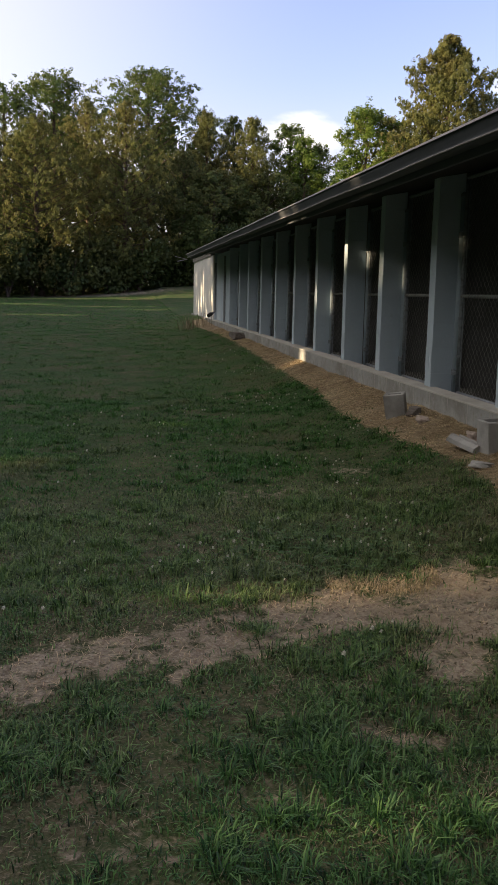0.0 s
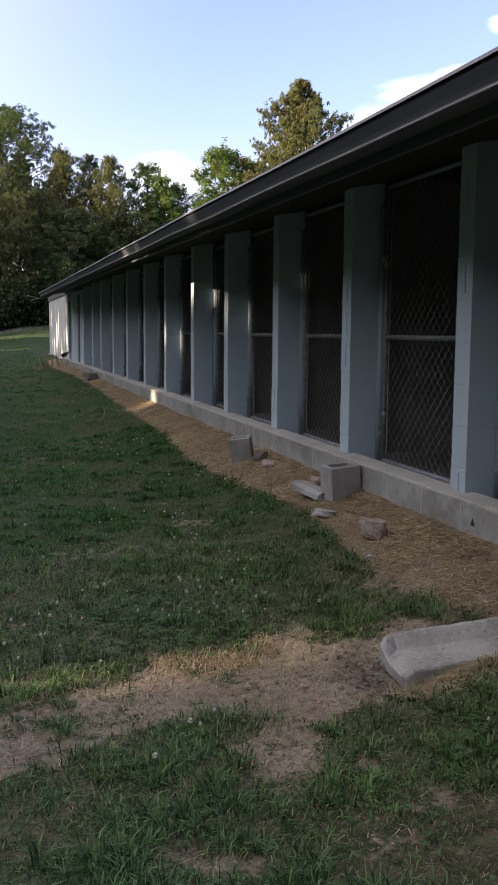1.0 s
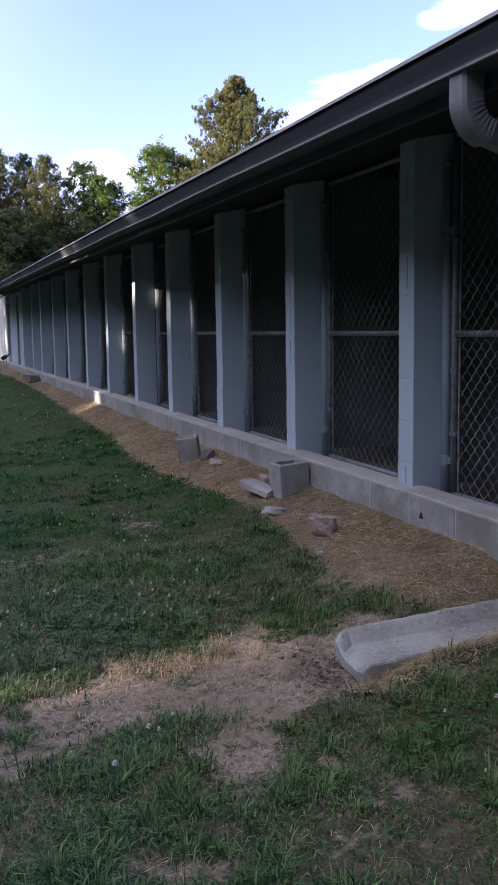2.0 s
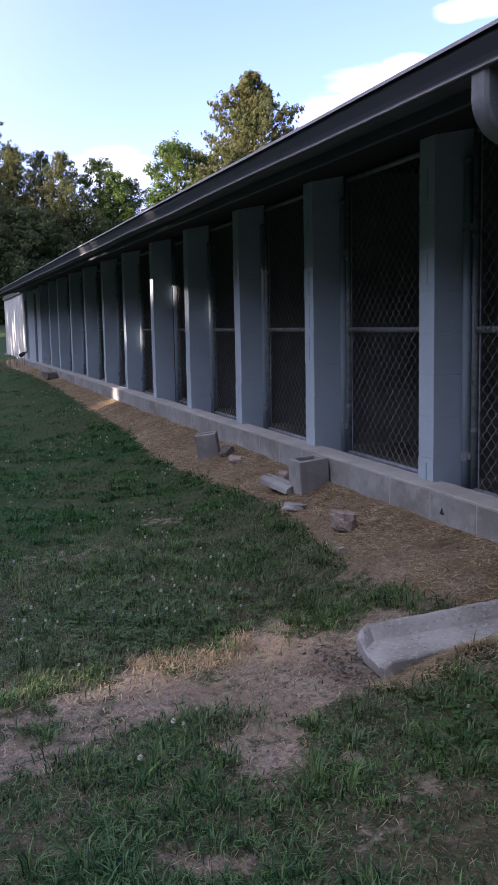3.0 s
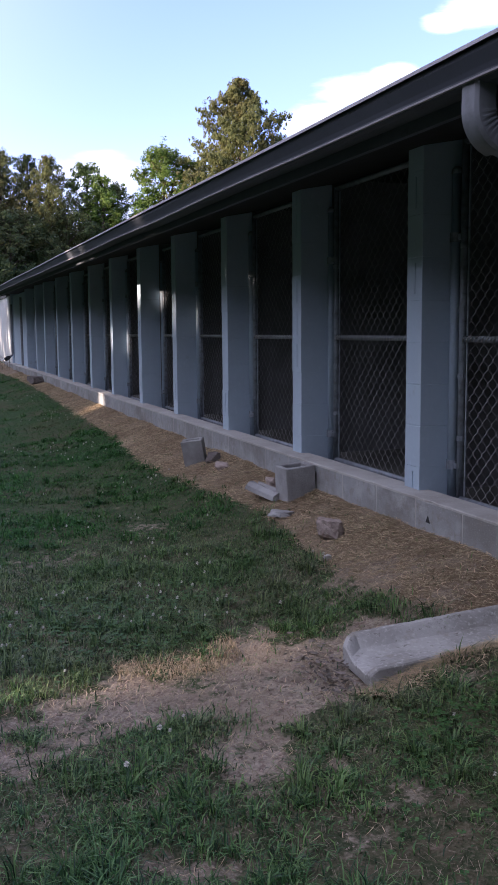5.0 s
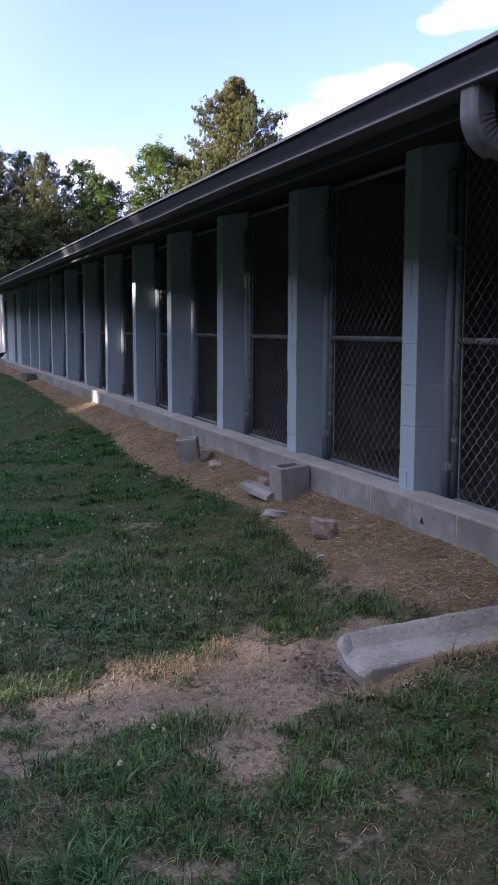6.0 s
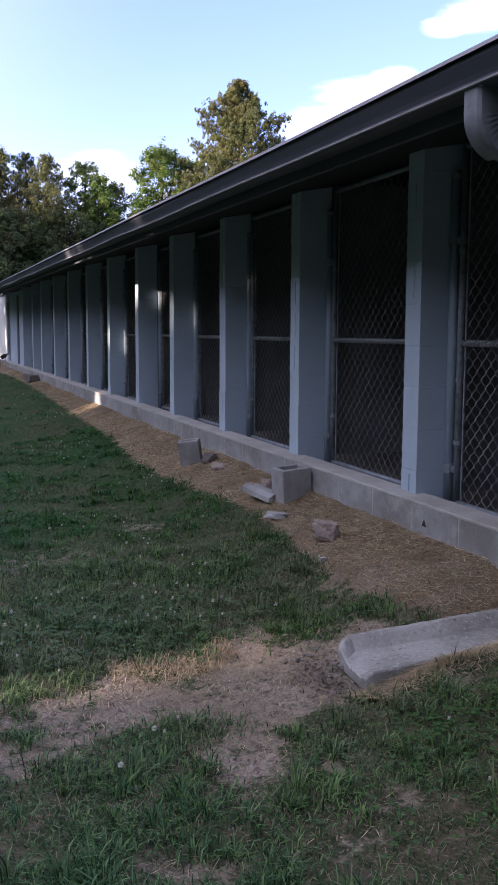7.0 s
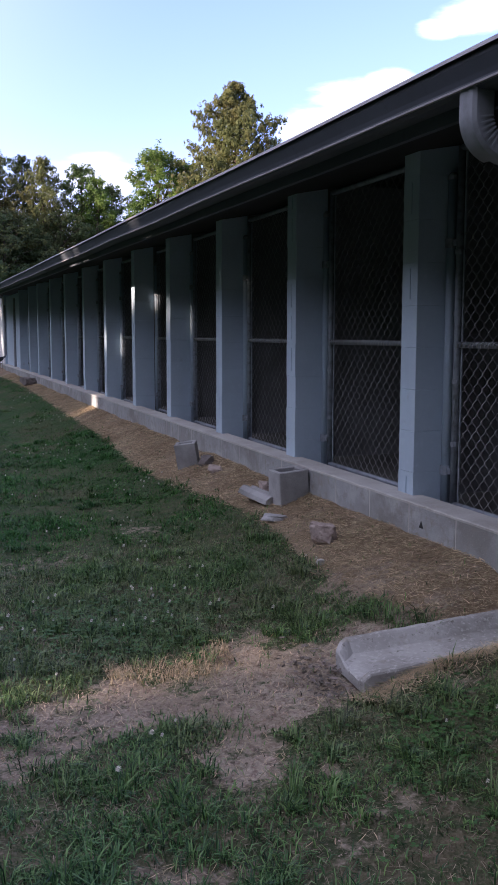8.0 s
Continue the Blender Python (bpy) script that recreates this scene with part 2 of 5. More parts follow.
def ground_material():
    """Soil under everything: grass thatch, bare dirt and straw litter, told apart by where each lies on the ground."""
    m = bpy.data.materials.new("lawn_and_soil")
    m.use_nodes = True
    nt = m.node_tree
    n, l = nt.nodes, nt.links
    b = n["Principled BSDF"]
    b.inputs["Roughness"].default_value = 0.95
    b.inputs["Specular IOR Level"].default_value = 0.15
    geo = n.new("ShaderNodeNewGeometry")

    def noise_tex(scale, detail=5.0):
        t = n.new("ShaderNodeTexNoise")
        t.inputs["Scale"].default_value, t.inputs["Detail"].default_value, t.inputs["Roughness"].default_value = scale, detail, 0.65
        l.new(geo.outputs["Position"], t.inputs["Vector"])
        return t.outputs["Fac"]

    def span(v, a, z):
        r = n.new("ShaderNodeMapRange")
        r.inputs["From Min"].default_value, r.inputs["From Max"].default_value = a, z
        l.new(v, r.inputs["Value"])
        return r.outputs[0]

    def mix(f, a, z):
        x = n.new("ShaderNodeMix")
        x.data_type = "RGBA"
        l.new(f, x.inputs["Factor"])
        for i, v in ((6, a), (7, z)):
            if isinstance(v, tuple):
                x.inputs[i].default_value = (*v, 1)
            else:
                l.new(v, x.inputs[i])
        return x.outputs[2]

    fine, mid, wide = noise_tex(85), noise_tex(14), noise_tex(1.3)
    grass = mix(span(mid, 0.4, 0.66), (0.046, 0.060, 0.028), (0.135, 0.112, 0.072))
    grass = mix(span(wide, 0.45, 0.7), grass, (0.056, 0.088, 0.032))
    grass = mix(span(fine, 0.5, 0.74), grass, (0.20, 0.168, 0.12))
    part_of = n.new("ShaderNodeSeparateXYZ")
    l.new(geo.outputs["Position"], part_of.inputs[0])
    away = n.new("ShaderNodeMath")
    away.operation = "MULTIPLY_ADD"
    l.new(noise_tex(0.8), away.inputs[0])
    away.inputs[1].default_value = 5.0
    off = n.new("ShaderNodeMath")
    off.operation = "SUBTRACT"
    l.new(part_of.outputs["Y"], off.inputs[0])
    off.inputs[1].default_value = 2.3
    far_off = n.new("ShaderNodeMath")
    far_off.operation = "ABSOLUTE"
    l.new(off.outputs[0], far_off.inputs[0])
    back = n.new("ShaderNodeMath")
    back.operation = "ADD"
    l.new(far_off.outputs[0], back.inputs[0])
    back.inputs[1].default_value = 2.3
    l.new(back.outputs[0], away.inputs[2])
    lush = mix(span(mid, 0.4, 0.7), (0.024, 0.062, 0.018), (0.050, 0.076, 0.028))
    lush = mix(span(wide, 0.46, 0.66), lush, (0.085, 0.080, 0.045))
    lush = mix(span(fine, 0.52, 0.74), lush, (0.022, 0.050, 0.018))
    grass = mix(span(away.outputs[0], 5.5, 10.0), grass, lush)   # greener away from the trodden path
    dirt = mix(span(mid, 0.38, 0.66), (0.40, 0.335, 0.265), (0.21, 0.168, 0.126))
    dirt = mix(span(fine, 0.48, 0.70), dirt, (0.47, 0.405, 0.325))
    dirt = mix(span(wide, 0.48, 0.68), dirt, (0.30, 0.24, 0.175))
    dirt = mix(span(noise_tex(32, 7.0), 0.52, 0.66), dirt, (0.18, 0.132, 0.108))
    straw = mix(span(fine, 0.4, 0.68), (0.20, 0.148, 0.096), (0.36, 0.28, 0.185))
    straw = mix(span(mid, 0.48, 0.70), straw, (0.165, 0.115, 0.078))
    straw = mix(span(noise_tex(3.2, 6.0), 0.50, 0.66), straw, (0.33, 0.26, 0.19))
    for name, colour in (("straw", straw), ("bare", dirt)):
        a = n.new("ShaderNodeAttribute")
        a.attribute_name = name
        s = n.new("ShaderNodeMath")
        s.operation = "ADD"
        l.new(a.outputs["Fac"], s.inputs[0])
        w = n.new("ShaderNodeMath")
        w.operation = "MULTIPLY_ADD"
        l.new(mid, w.inputs[0])
        w.inputs[1].default_value, w.inputs[2].default_value = 2.4, -1.2
        l.new(w.outputs[0], s.inputs[1])
        grass = mix(span(s.outputs[0], 0.32, 0.68), grass, colour)
    l.new(grass, b.inputs["Base Color"])
    u1, u2 = n.new("ShaderNodeBump"), n.new("ShaderNodeBump")
    for u, h, s, d in ((u1, mid, 0.8, 0.04), (u2, fine, 0.9, 0.016)):
        u.inputs["Strength"].default_value, u.inputs["Distance"].default_value = s, d
        l.new(h, u.inputs["Height"])
    l.new(u1.outputs[0], u2.inputs["Normal"])
    l.new(u2.outputs[0], b.inputs["Normal"])
    return m


M["ground"] = ground_material()


# ---- building blocks of the code ----
def mesh_of(bm, name, mat, smooth=False):
    me = bpy.data.meshes.new(name)
    bm.to_mesh(me)
    bm.free()
    if smooth:
        me.shade_smooth()
    me.materials.append(mat)
    return me


def part(name, bm, mat, parent=None, label="", smooth=False):
    ob = new(name, mesh_of(bm, name, mat, smooth))
    ob.parent = parent
    return tagged(ob, label)


def thing(name, label, category, at=None, group="", kind=""):
    ob = new(name)
    ob.empty_display_size = 0.1
    if at:
        ob.matrix_world = at if isinstance(at, Matrix) else Matrix.Translation(at)
    return tagged(ob, label, category, group, kind)


def box(bm, x0, x1, y0, y1, z0, z1, bevel=0.0):
    r = bmesh.ops.create_cube(bm, size=1, matrix=Matrix.Translation(((x0 + x1) / 2, (y0 + y1) / 2, (z0 + z1) / 2)) @ Matrix.Diagonal((x1 - x0, y1 - y0, z1 - z0, 1)))
    if bevel:
        edges = list({e for v in r["verts"] for e in v.link_edges})
        bmesh.ops.bevel(bm, geom=edges, offset=bevel, segments=1, affect="EDGES")
    return bm


def tube(bm, points, radius, sides=8, cap=True):
    """A round tube along points; radius a number or one for each point."""
    pts = [Vector(p) for p in points]
    radii = radius if isinstance(radius, (list, tuple)) else [radius] * len(pts)
    rings = []
    ref = None
    for i, p in enumerate(pts):
        d = (pts[min(i + 1, len(pts) - 1)] - pts[max(i - 1, 0)]).normalized()
        if ref is None:
            ref = Vector((1, 0, 0)) if abs(d.x) < 0.8 else Vector((0, 1, 0))
        a = (ref - d * ref.dot(d)).normalized()
        ref = a
        c = d.cross(a)
        rings.append([bm.verts.new(p + radii[i] * (math.cos(2 * math.pi * k / sides) * a + math.sin(2 * math.pi * k / sides) * c)) for k in range(sides)])
    for r, s in zip(rings, rings[1:]):
        for k in range(sides):
            bm.faces.new((r[k], r[(k + 1) % sides], s[(k + 1) % sides], s[k]))
    if cap:
        bm.faces.new(rings[0][::-1])
        bm.faces.new(rings[-1])
    return bm


def sweep(bm, profile, y0, y1, steps=1, lift=lambda y: 0.0, closed=True):
    """A profile in x and z drawn out along y."""
    rows = []
    for i in range(steps + 1):
        y = y0 + (y1 - y0) * i / steps
        rows.append([bm.verts.new((x, y, z + lift(y))) for x, z in profile])
    n = len(profile)
    for a, b in zip(rows, rows[1:]):
        for k in range(n if closed else n - 1):
            bm.faces.new((a[k], a[(k + 1) % n], b[(k + 1) % n], b[k]))
    if closed:
        bm.faces.new(rows[0])
        bm.faces.new(rows[-1][::-1])
    bmesh.ops.recalc_face_normals(bm, faces=bm.faces)
    return bm


def mesh_np(name, verts, faces, mat, attributes=(), smooth=False):
    """A mesh object straight from arrays; faces all of one size."""
    me = bpy.data.meshes.new(name)
    verts = np.asarray(verts, np.float32).reshape(-1, 3)
    faces = np.asarray(faces, np.int32)
    k = faces.shape[1]
    me.vertices.add(len(verts))
    me.vertices.foreach_set("co", verts.ravel())
    me.loops.add(faces.size)
    me.loops.foreach_set("vertex_index", faces.ravel())
    me.polygons.add(len(faces))
    me.polygons.foreach_set("loop_start", np.arange(0, faces.size, k, dtype=np.int32))
    me.update(calc_edges=True)
    for key, values in attributes:
        a = me.attributes.new(key, "FLOAT", "POINT")
        a.data.foreach_set("value", np.asarray(values, np.float32))
    if smooth:
        me.shade_smooth()
    me.materials.append(mat)
    return new(name, me)


rng = np.random.default_rng(7)


# ---- the ground ----
def ground_z(x, y):
    x, y = np.asarray(x, float), np.asarray(y, float)
    c = np.interp(x, [-40, -8, -3, -1.6, -0.9, -0.5, -0.09], [-0.30, -0.34, -0.30, -0.25, -0.20, -0.10, 0.05])
    k = np.clip((y - 4) / 30, 0, 1)
    c = c * (1 - 0.6 * k * k * (3 - 2 * k))
    far = np.clip((y - 24) / 36, 0, 1)
    rise = np.maximum(0, np.minimum(y, 60) - 12) * 0.004 + 0.42 * far * far * (3 - 2 * far)
    mound = 0.75 * np.exp(-(((x - 3.5) / 7) ** 2 + ((y - 57) / 7) ** 2))
    dip = -0.17 * np.exp(-(((y - 2.40) / 0.22) ** 2)) * np.clip((x + 0.9) / 0.6, 0, 1)
    heap = 0.16 * np.exp(-(((x + 0.35) / 0.35) ** 2 + ((y - 27.5) / 2.5) ** 2))
    hole = -0.05 * np.exp(-(((x + 0.94) / 0.10) ** 2 + ((y - 2.42) / 0.17) ** 2))
    berm = 0.045 * np.exp(-(((y - 2.25) / 0.07) ** 2)) * np.clip((x + 0.8) / 0.2, 0, 1)
    return c + rise + mound + heap + dip + berm + hole


def wobble(x, y, scale, seed=0.0):
    """A smooth field of about -1 to 1, the same at every build."""
    x, y = np.asarray(x, float) * scale, np.asarray(y, float) * scale
    return (np.sin(x * 1.7 + 1.3 * np.sin(y * 1.1 + seed) + seed) + np.sin(y * 1.9 + 1.6 * np.sin(x * 0.9 + 2 * seed) + 2.1)
            + 0.6 * np.sin(2.7 * x - 2.3 * y + seed) + 0.5 * np.sin(3.9 * y + 3.1 * x + 3 * seed)) / 2.4


def smooth(v, a, b):
    t = np.clip((v - a) / (b - a), 0, 1)
    return t * t * (3 - 2 * t)


def straw_at(x, y):
    """The straw litter along the foot of the wall."""
    x, y = np.asarray(x, float), np.asarray(y, float)
    edge = np.interp(y, [1.5, 2.4, 2.9, 3.3, 3.8, 4.4, 5.0, 6.0, 7.0, 8.6, 12, 17, 21, 24], [-0.25, -0.38, -0.50, -0.55, -0.50, -0.45, -0.43, -0.52, -0.58, -0.47, -0.40, -0.32, -0.36, -0.5])
    return smooth(x, edge - 0.06, edge + 0.06 + 0.0 * x + 0.03 * wobble(x, y, 5.0))


def bare_at(x, y):
    """The bare trodden dirt that crosses the lawn before the splash block."""
    x, y = np.asarray(x, float), np.asarray(y, float)
    top = np.interp(x, [-3.4, -2.05, -1.85, -1.63, -1.47, -1.33, -1.21, -1.1, -1.07, -0.78, -0.62], [2.18, 2.64, 2.77, 2.88, 2.76, 2.78, 3.02, 2.98, 2.85, 2.82, 2.92])
    low = np.interp(x, [-3.4, -2.5, -2.0, -1.84, -1.7, -1.51, -1.40, -1.27, -1.14, -0.91, -0.75], [1.82, 2.02, 2.12, 2.24, 2.33, 2.34, 2.20, 2.12, 2.17, 2.32, 2.45])
    wob = 0.06 * wobble(x, y, 6.0, 1.0) + 0.06 * wobble(x, y, 17.0, 2.0) + 0.04 * wobble(x, y, 31.0, 7.0)
    band = smooth(y, low - 0.07 + wob, low + 0.09 + wob) * smooth(-y, -top - 0.10 + wob, -top + 0.16 + wob) * smooth(-x, 0.5, 0.66) * (1 - 0.6 * smooth(-x, 3.0, 4.2))
    band = band * (1 - 0.30 * smooth(-x, 1.8, 2.4) * smooth(wobble(x, y, 5.0, 9.0), -0.5, 0.7))
    band = band * (0.78 + 0.22 * smooth(x, -1.9, -1.3))
    far = 0.85 * np.exp(-(((x + 3.5) / 6) ** 2 + ((y - 53.5) / 2.2) ** 2))
    spur = np.minimum(1, np.exp(-(((x + 1.43) / 0.13) ** 2 + ((y - 2.10) / 0.22) ** 2)) * 1.5)
    spots = 0.0
    for cx, cy, rx, ry, k in ((-0.62, 2.15, 0.07, 0.12, 0.7), (-1.22, 1.86, 0.07, 0.07, 0.7), (-1.05, 2.95, 0.12, 0.14, 0.75), (-0.45, 3.15, 0.25, 0.25, 0.8), (-1.7, 1.55, 0.20, 0.1, 0.6),
                             (-1.15, 1.62, 0.14, 0.08, 0.6), (-1.35, 1.50, 0.12, 0.07, 0.6), (-0.50, 1.95, 0.14, 0.08, 0.65), (-2.1, 1.3, 0.2, 0.08, 0.5), (-2.0, 3.4, 0.2, 0.15, 0.4), (-1.75, 4.6, 0.3, 0.3, 0.45), (-1.0, 5.1, 0.15, 0.3, 0.5), (-2.5, 1.15, 0.25, 0.1, 0.55), (-0.35, 2.75, 0.25, 0.12, 0.7)):
        spots = np.maximum(spots, k * np.exp(-(((x - cx) / rx) ** 2 + ((y - cy) / ry) ** 2)))
    return np.clip(np.maximum(np.maximum(np.maximum(band, spur), spots), far), 0, 1) * (0.84 + 0.16 * wobble(x, y, 7.0, 3.3))


def ground():
    xs = np.concatenate([[-1500, -600, -250, -120, -70], np.arange(-50, -8, 2.5), np.arange(-8, -3.4, 0.25), np.arange(-3.4, 0.0, 0.035), [0.0, 0.3, 2, 5, 9], np.arange(12, 60, 4), [80, 150, 400, 1500]])
    ys = np.concatenate([[-1500, -600, -200, -90, -50, -25, -12, -6, -3, -1.5, -0.5], np.arange(0, 6, 0.035), np.arange(6, 12, 0.09), np.arange(12, 26, 0.25), np.arange(26, 76, 1.5), [80, 95, 130, 200, 400, 900, 1500]])
    gx, gy = np.meshgrid(xs, ys, indexing="ij")
    z = ground_z(gx, gy)
    near = (gx > -6) & (gx < 0.1) & (gy > -1) & (gy < 26)
    z = z + near * (0.012 * wobble(gx, gy, 2.2, 3.0) + 0.006 * wobble(gx, gy, 9.0, 4.0) - 0.015 * bare_at(gx, gy) + 0.004 * bare_at(gx, gy) * (wobble(gx, gy, 31.0, 5.0) + wobble(gx, gy, 57.0, 7.0)))
    verts = np.stack([gx, gy, z], -1).reshape(-1, 3)
    n, m = len(xs), len(ys)
    i = (np.arange(n - 1)[:, None] * m + np.arange(m - 1)[None, :]).ravel()
    faces = np.stack([i, i + m, i + m + 1, i + 1], 1)
    ob = mesh_np("ground", verts, faces, M["ground"], [("bare", (bare_at(gx, gy) * (near | (gy > 26))).ravel()), ("straw", (straw_at(gx, gy) * (gx > -1.2) * (gy > -9) * (gy < 26)).ravel())], smooth=True)
    tagged(ob, "shaded lawn with bare dirt and straw by the wall", "ground", kind="structure")


ground()

# ---- the long kennel building ----
PIERS = [-5.30, -3.80, -2.30, -0.80, 0.70, 2.21, 3.71, 5.21, 6.70, 8.24, 9.70, 11.28, 12.82, 14.48, 16.11, 17.81, 19.22, 21.03]   # far face of each pier
Y0, Y1 = -6.6, 24.3
FOUND_X, FOUND_TOP = -0.09, 0.20


def eave_lift(y):
    """The eave climbs a little away from the downspout."""
    return 0.0052 * (y - 3.0)


def setting(name, bm, mat, label, category):
    return tagged(part(name, bm, mat), label, category, kind="structure")


foundation = setting("wall_foundation", box(bmesh.new(), FOUND_X - 0.0018, 0.06, Y0, Y1 + 0.4, -0.6, FOUND_TOP - 0.012), M["mortar"], "low grey concrete block foundation wall with worn joints", "wall")
setting("floor", box(bmesh.new(), 0.062, 3.6, Y0, Y1, -0.3, 0.115), M["floor"], "grey concrete slab inside the kennel runs, darkened for shade", "floor")
setting("wall_back", sweep(bmesh.new(), [(3.6, -0.3), (3.8, -0.3), (3.8, 2.66), (3.6, 2.62)], Y0, Y1, 4, eave_lift), M["inner"], "painted block wall behind the kennel runs, darkened for shade", "wall")
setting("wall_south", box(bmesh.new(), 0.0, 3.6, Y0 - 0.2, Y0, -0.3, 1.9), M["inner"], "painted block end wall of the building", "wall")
setting("wall_north", box(bmesh.new(), 0.0, 3.6, Y1 + 0.05, Y1 + 0.25, -0.3, 1.95), M["paint"], "painted block end wall of the building", "wall")
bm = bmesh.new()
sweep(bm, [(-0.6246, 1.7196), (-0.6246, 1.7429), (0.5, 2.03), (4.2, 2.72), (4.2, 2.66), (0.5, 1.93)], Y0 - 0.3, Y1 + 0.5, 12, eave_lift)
setting("ceiling", bm, M["soffit"], "sloping underside of the roof, near-black for eave shade", "ceiling")
bm = bmesh.new()
sweep(bm, [(-0.7036, 1.8005), (-0.7036, 1.8098), (4.3, 2.8), (4.3, 2.785)], Y0 - 0.35, Y1 + 0.6, 12, eave_lift)
setting("roof", bm, M["roof"], "low-pitched weathered metal roof of the kennel", "roof")
bm = bmesh.new()
sweep(bm, [(-0.6246, 1.661), (-0.6014, 1.661), (-0.6014, 1.8005), (-0.6246, 1.8005)], Y0 - 0.3, Y1 + 0.5, 12, eave_lift)
setting("trim_fascia", bm, M["gutter"], "dark brown fascia board under the gutter", "trim")

gutter = thing("gutter", "dark brown-grey metal gutter along the low eave", "gutter", (0, 0, 0))
bm = bmesh.new()
GUTTER = [(-0.6274, 1.7038), (-0.685, 1.7038), (-0.7009, 1.7094), (-0.7083, 1.7168), (-0.7083, 1.7289), (-0.7139, 1.7429), (-0.725, 1.7633), (-0.7325, 1.7782), (-0.7343, 1.7894), (-0.7288, 1.7922), (-0.726, 1.7857), (-0.7018, 1.7336), (-0.6971, 1.715), (-0.6274, 1.7094)]
sweep(bm, GUTTER, Y0 - 0.3, Y1 + 0.45, 40, lambda y: eave_lift(y) + 0.003 * math.sin(y * 1.9) + 0.002 * math.sin(y * 5.3))
part("trough", bm, M["gutter"], gutter)
bm = bmesh.new()
sweep(bm, [(-0.712, 1.7099), (-0.7204, 1.7113), (-0.7204, 1.7178), (-0.712, 1.7196)], Y0 - 0.3, Y1 + 0.45, 40, lambda y: eave_lift(y) + 0.003 * math.sin(y * 1.9) + 0.002 * math.sin(y * 5.3))
part("lower_bead", bm, M["drip"], gutter, "paler worn bead along the gutter")
bm = bmesh.new()
sweep(bm, [(-0.7036, 1.8136), (-0.7436, 1.8061), (-0.7474, 1.7922), (-0.7436, 1.7922), (-0.739, 1.8024), (-0.7036, 1.808)], Y0 - 0.35, Y1 + 0.6, 40, lambda y: eave_lift(y) + 0.002 * math.sin(y * 1.3) + 0.0015 * math.sin(y * 7.1))
setting("trim_drip_edge", bm, M["drip"], "faded metal drip edge along the roof", "trim")


# downspout elbow under the gutter
def rect_sweep(bm, points, hw, hd, across, ribs=None):
    """A rectangular pipe along points in one upright plane; across: its level sideways direction."""
    pts = [Vector(p) for p in points]
    s = Vector(across).normalized()
    rings = []
    for i, p in enumerate(pts):
        d = (pts[min(i + 1, len(pts) - 1)] - pts[max(i - 1, 0)]).normalized()
        u = d.cross(s).normalized()
        c = 0.25
        ring = []
        for a, b in ((-1, -1 + c), (-1 + c, -1), (1 - c, -1), (1, -1 + c), (1, 1 - c), (1 - c, 1), (-1 + c, 1), (-1, 1 - c)):
            k = 1 + (ribs[i] if ribs and b > 0 else 0)   # crimped on the inner side of the bend alone
            ring.append(bm.verts.new(p + s * hw * a * k + u * hd * b * k))
        rings.append(ring)
    for r, q in zip(rings, rings[1:]):
        for k in range(8):
            bm.faces.new((r[k], r[(k + 1) % 8], q[(k + 1) % 8], q[k]))
    bm.faces.new(rings[0][::-1])
    bm.faces.new(rings[-1])
    bmesh.ops.recalc_face_normals(bm, faces=bm.faces)
    return bm


def downspout(y, wall_x, foot):
    t = thing("downspout", "grey metal downspout with crimped elbow under the gutter", "downspout", (-0.6711, y, 1.7057))
    top = Vector((0, 0, 0.0))
    path, ribs = [top, Vector((0, 0, -0.075))], [0, 0]
    r, n = 0.095, 15
    for i in range(1, n + 1):
        a = radians(72) * i / n
        path.append(Vector((r * (1 - math.cos(a)), 0, -0.075 - r * math.sin(a))))
        ribs.append(0.05 if i % 2 else -0.05)
    part("elbow", rect_sweep(bmesh.new(), path, 0.046, 0.038, (0, 1, 0), ribs), M["spout"], t)
    end = path[-1]
    d = Vector((math.sin(radians(72)), 0, -math.cos(radians(72))))
    run = (wall_x + 0.6711 - end.x - 0.05) / d.x
    p2 = end + d * run
    part("slanting_pipe", rect_sweep(bmesh.new(), [end - d * 0.01, p2], 0.038, 0.029, (0, 1, 0)), M["spout"], t)
    path, ribs = [p2 - d * 0.01], [0]
    for i in range(1, 11):
        a = radians(72) * (1 - i / 10)
        path.append(path[-1] + Vector((math.sin(a), 0, -math.cos(a))) * 0.011)
        ribs.append(0.05 if i % 2 else -0.03)
    part("lower_elbow", rect_sweep(bmesh.new(), path, 0.042, 0.033, (0, 1, 0), ribs), M["spout"], t)
    p3 = path[-1]
    part("standing_pipe", rect_sweep(bmesh.new(), [p3 + Vector((0, 0, 0.01)), Vector((p3.x, 0, foot - 1.7057))], 0.038, 0.029, (0, 1, 0)), M["spout"], t)
    return t


downspout(2.075, -0.045, 0.26)

# thin far downspout with its black boot
t = thing("downspout", "thin pale downspout ending in a black rubber boot", "downspout", (-0.10, 23.2, 0.0))
part("pipe", tube(bmesh.new(), [(0, 0, 1.66), (0, 0, 0.46), (-0.02, -0.03, 0.42), (-0.10, -0.10, 0.38)], 0.025, 8), M["spout"], t)
part("boot", tube(bmesh.new(), [(-0.09, -0.09, 0.385), (-0.12, -0.12, 0.37), (-0.19, -0.19, 0.335)], [0.035, 0.052, 0.05], 10), M["black"], t, "black rubber boot")

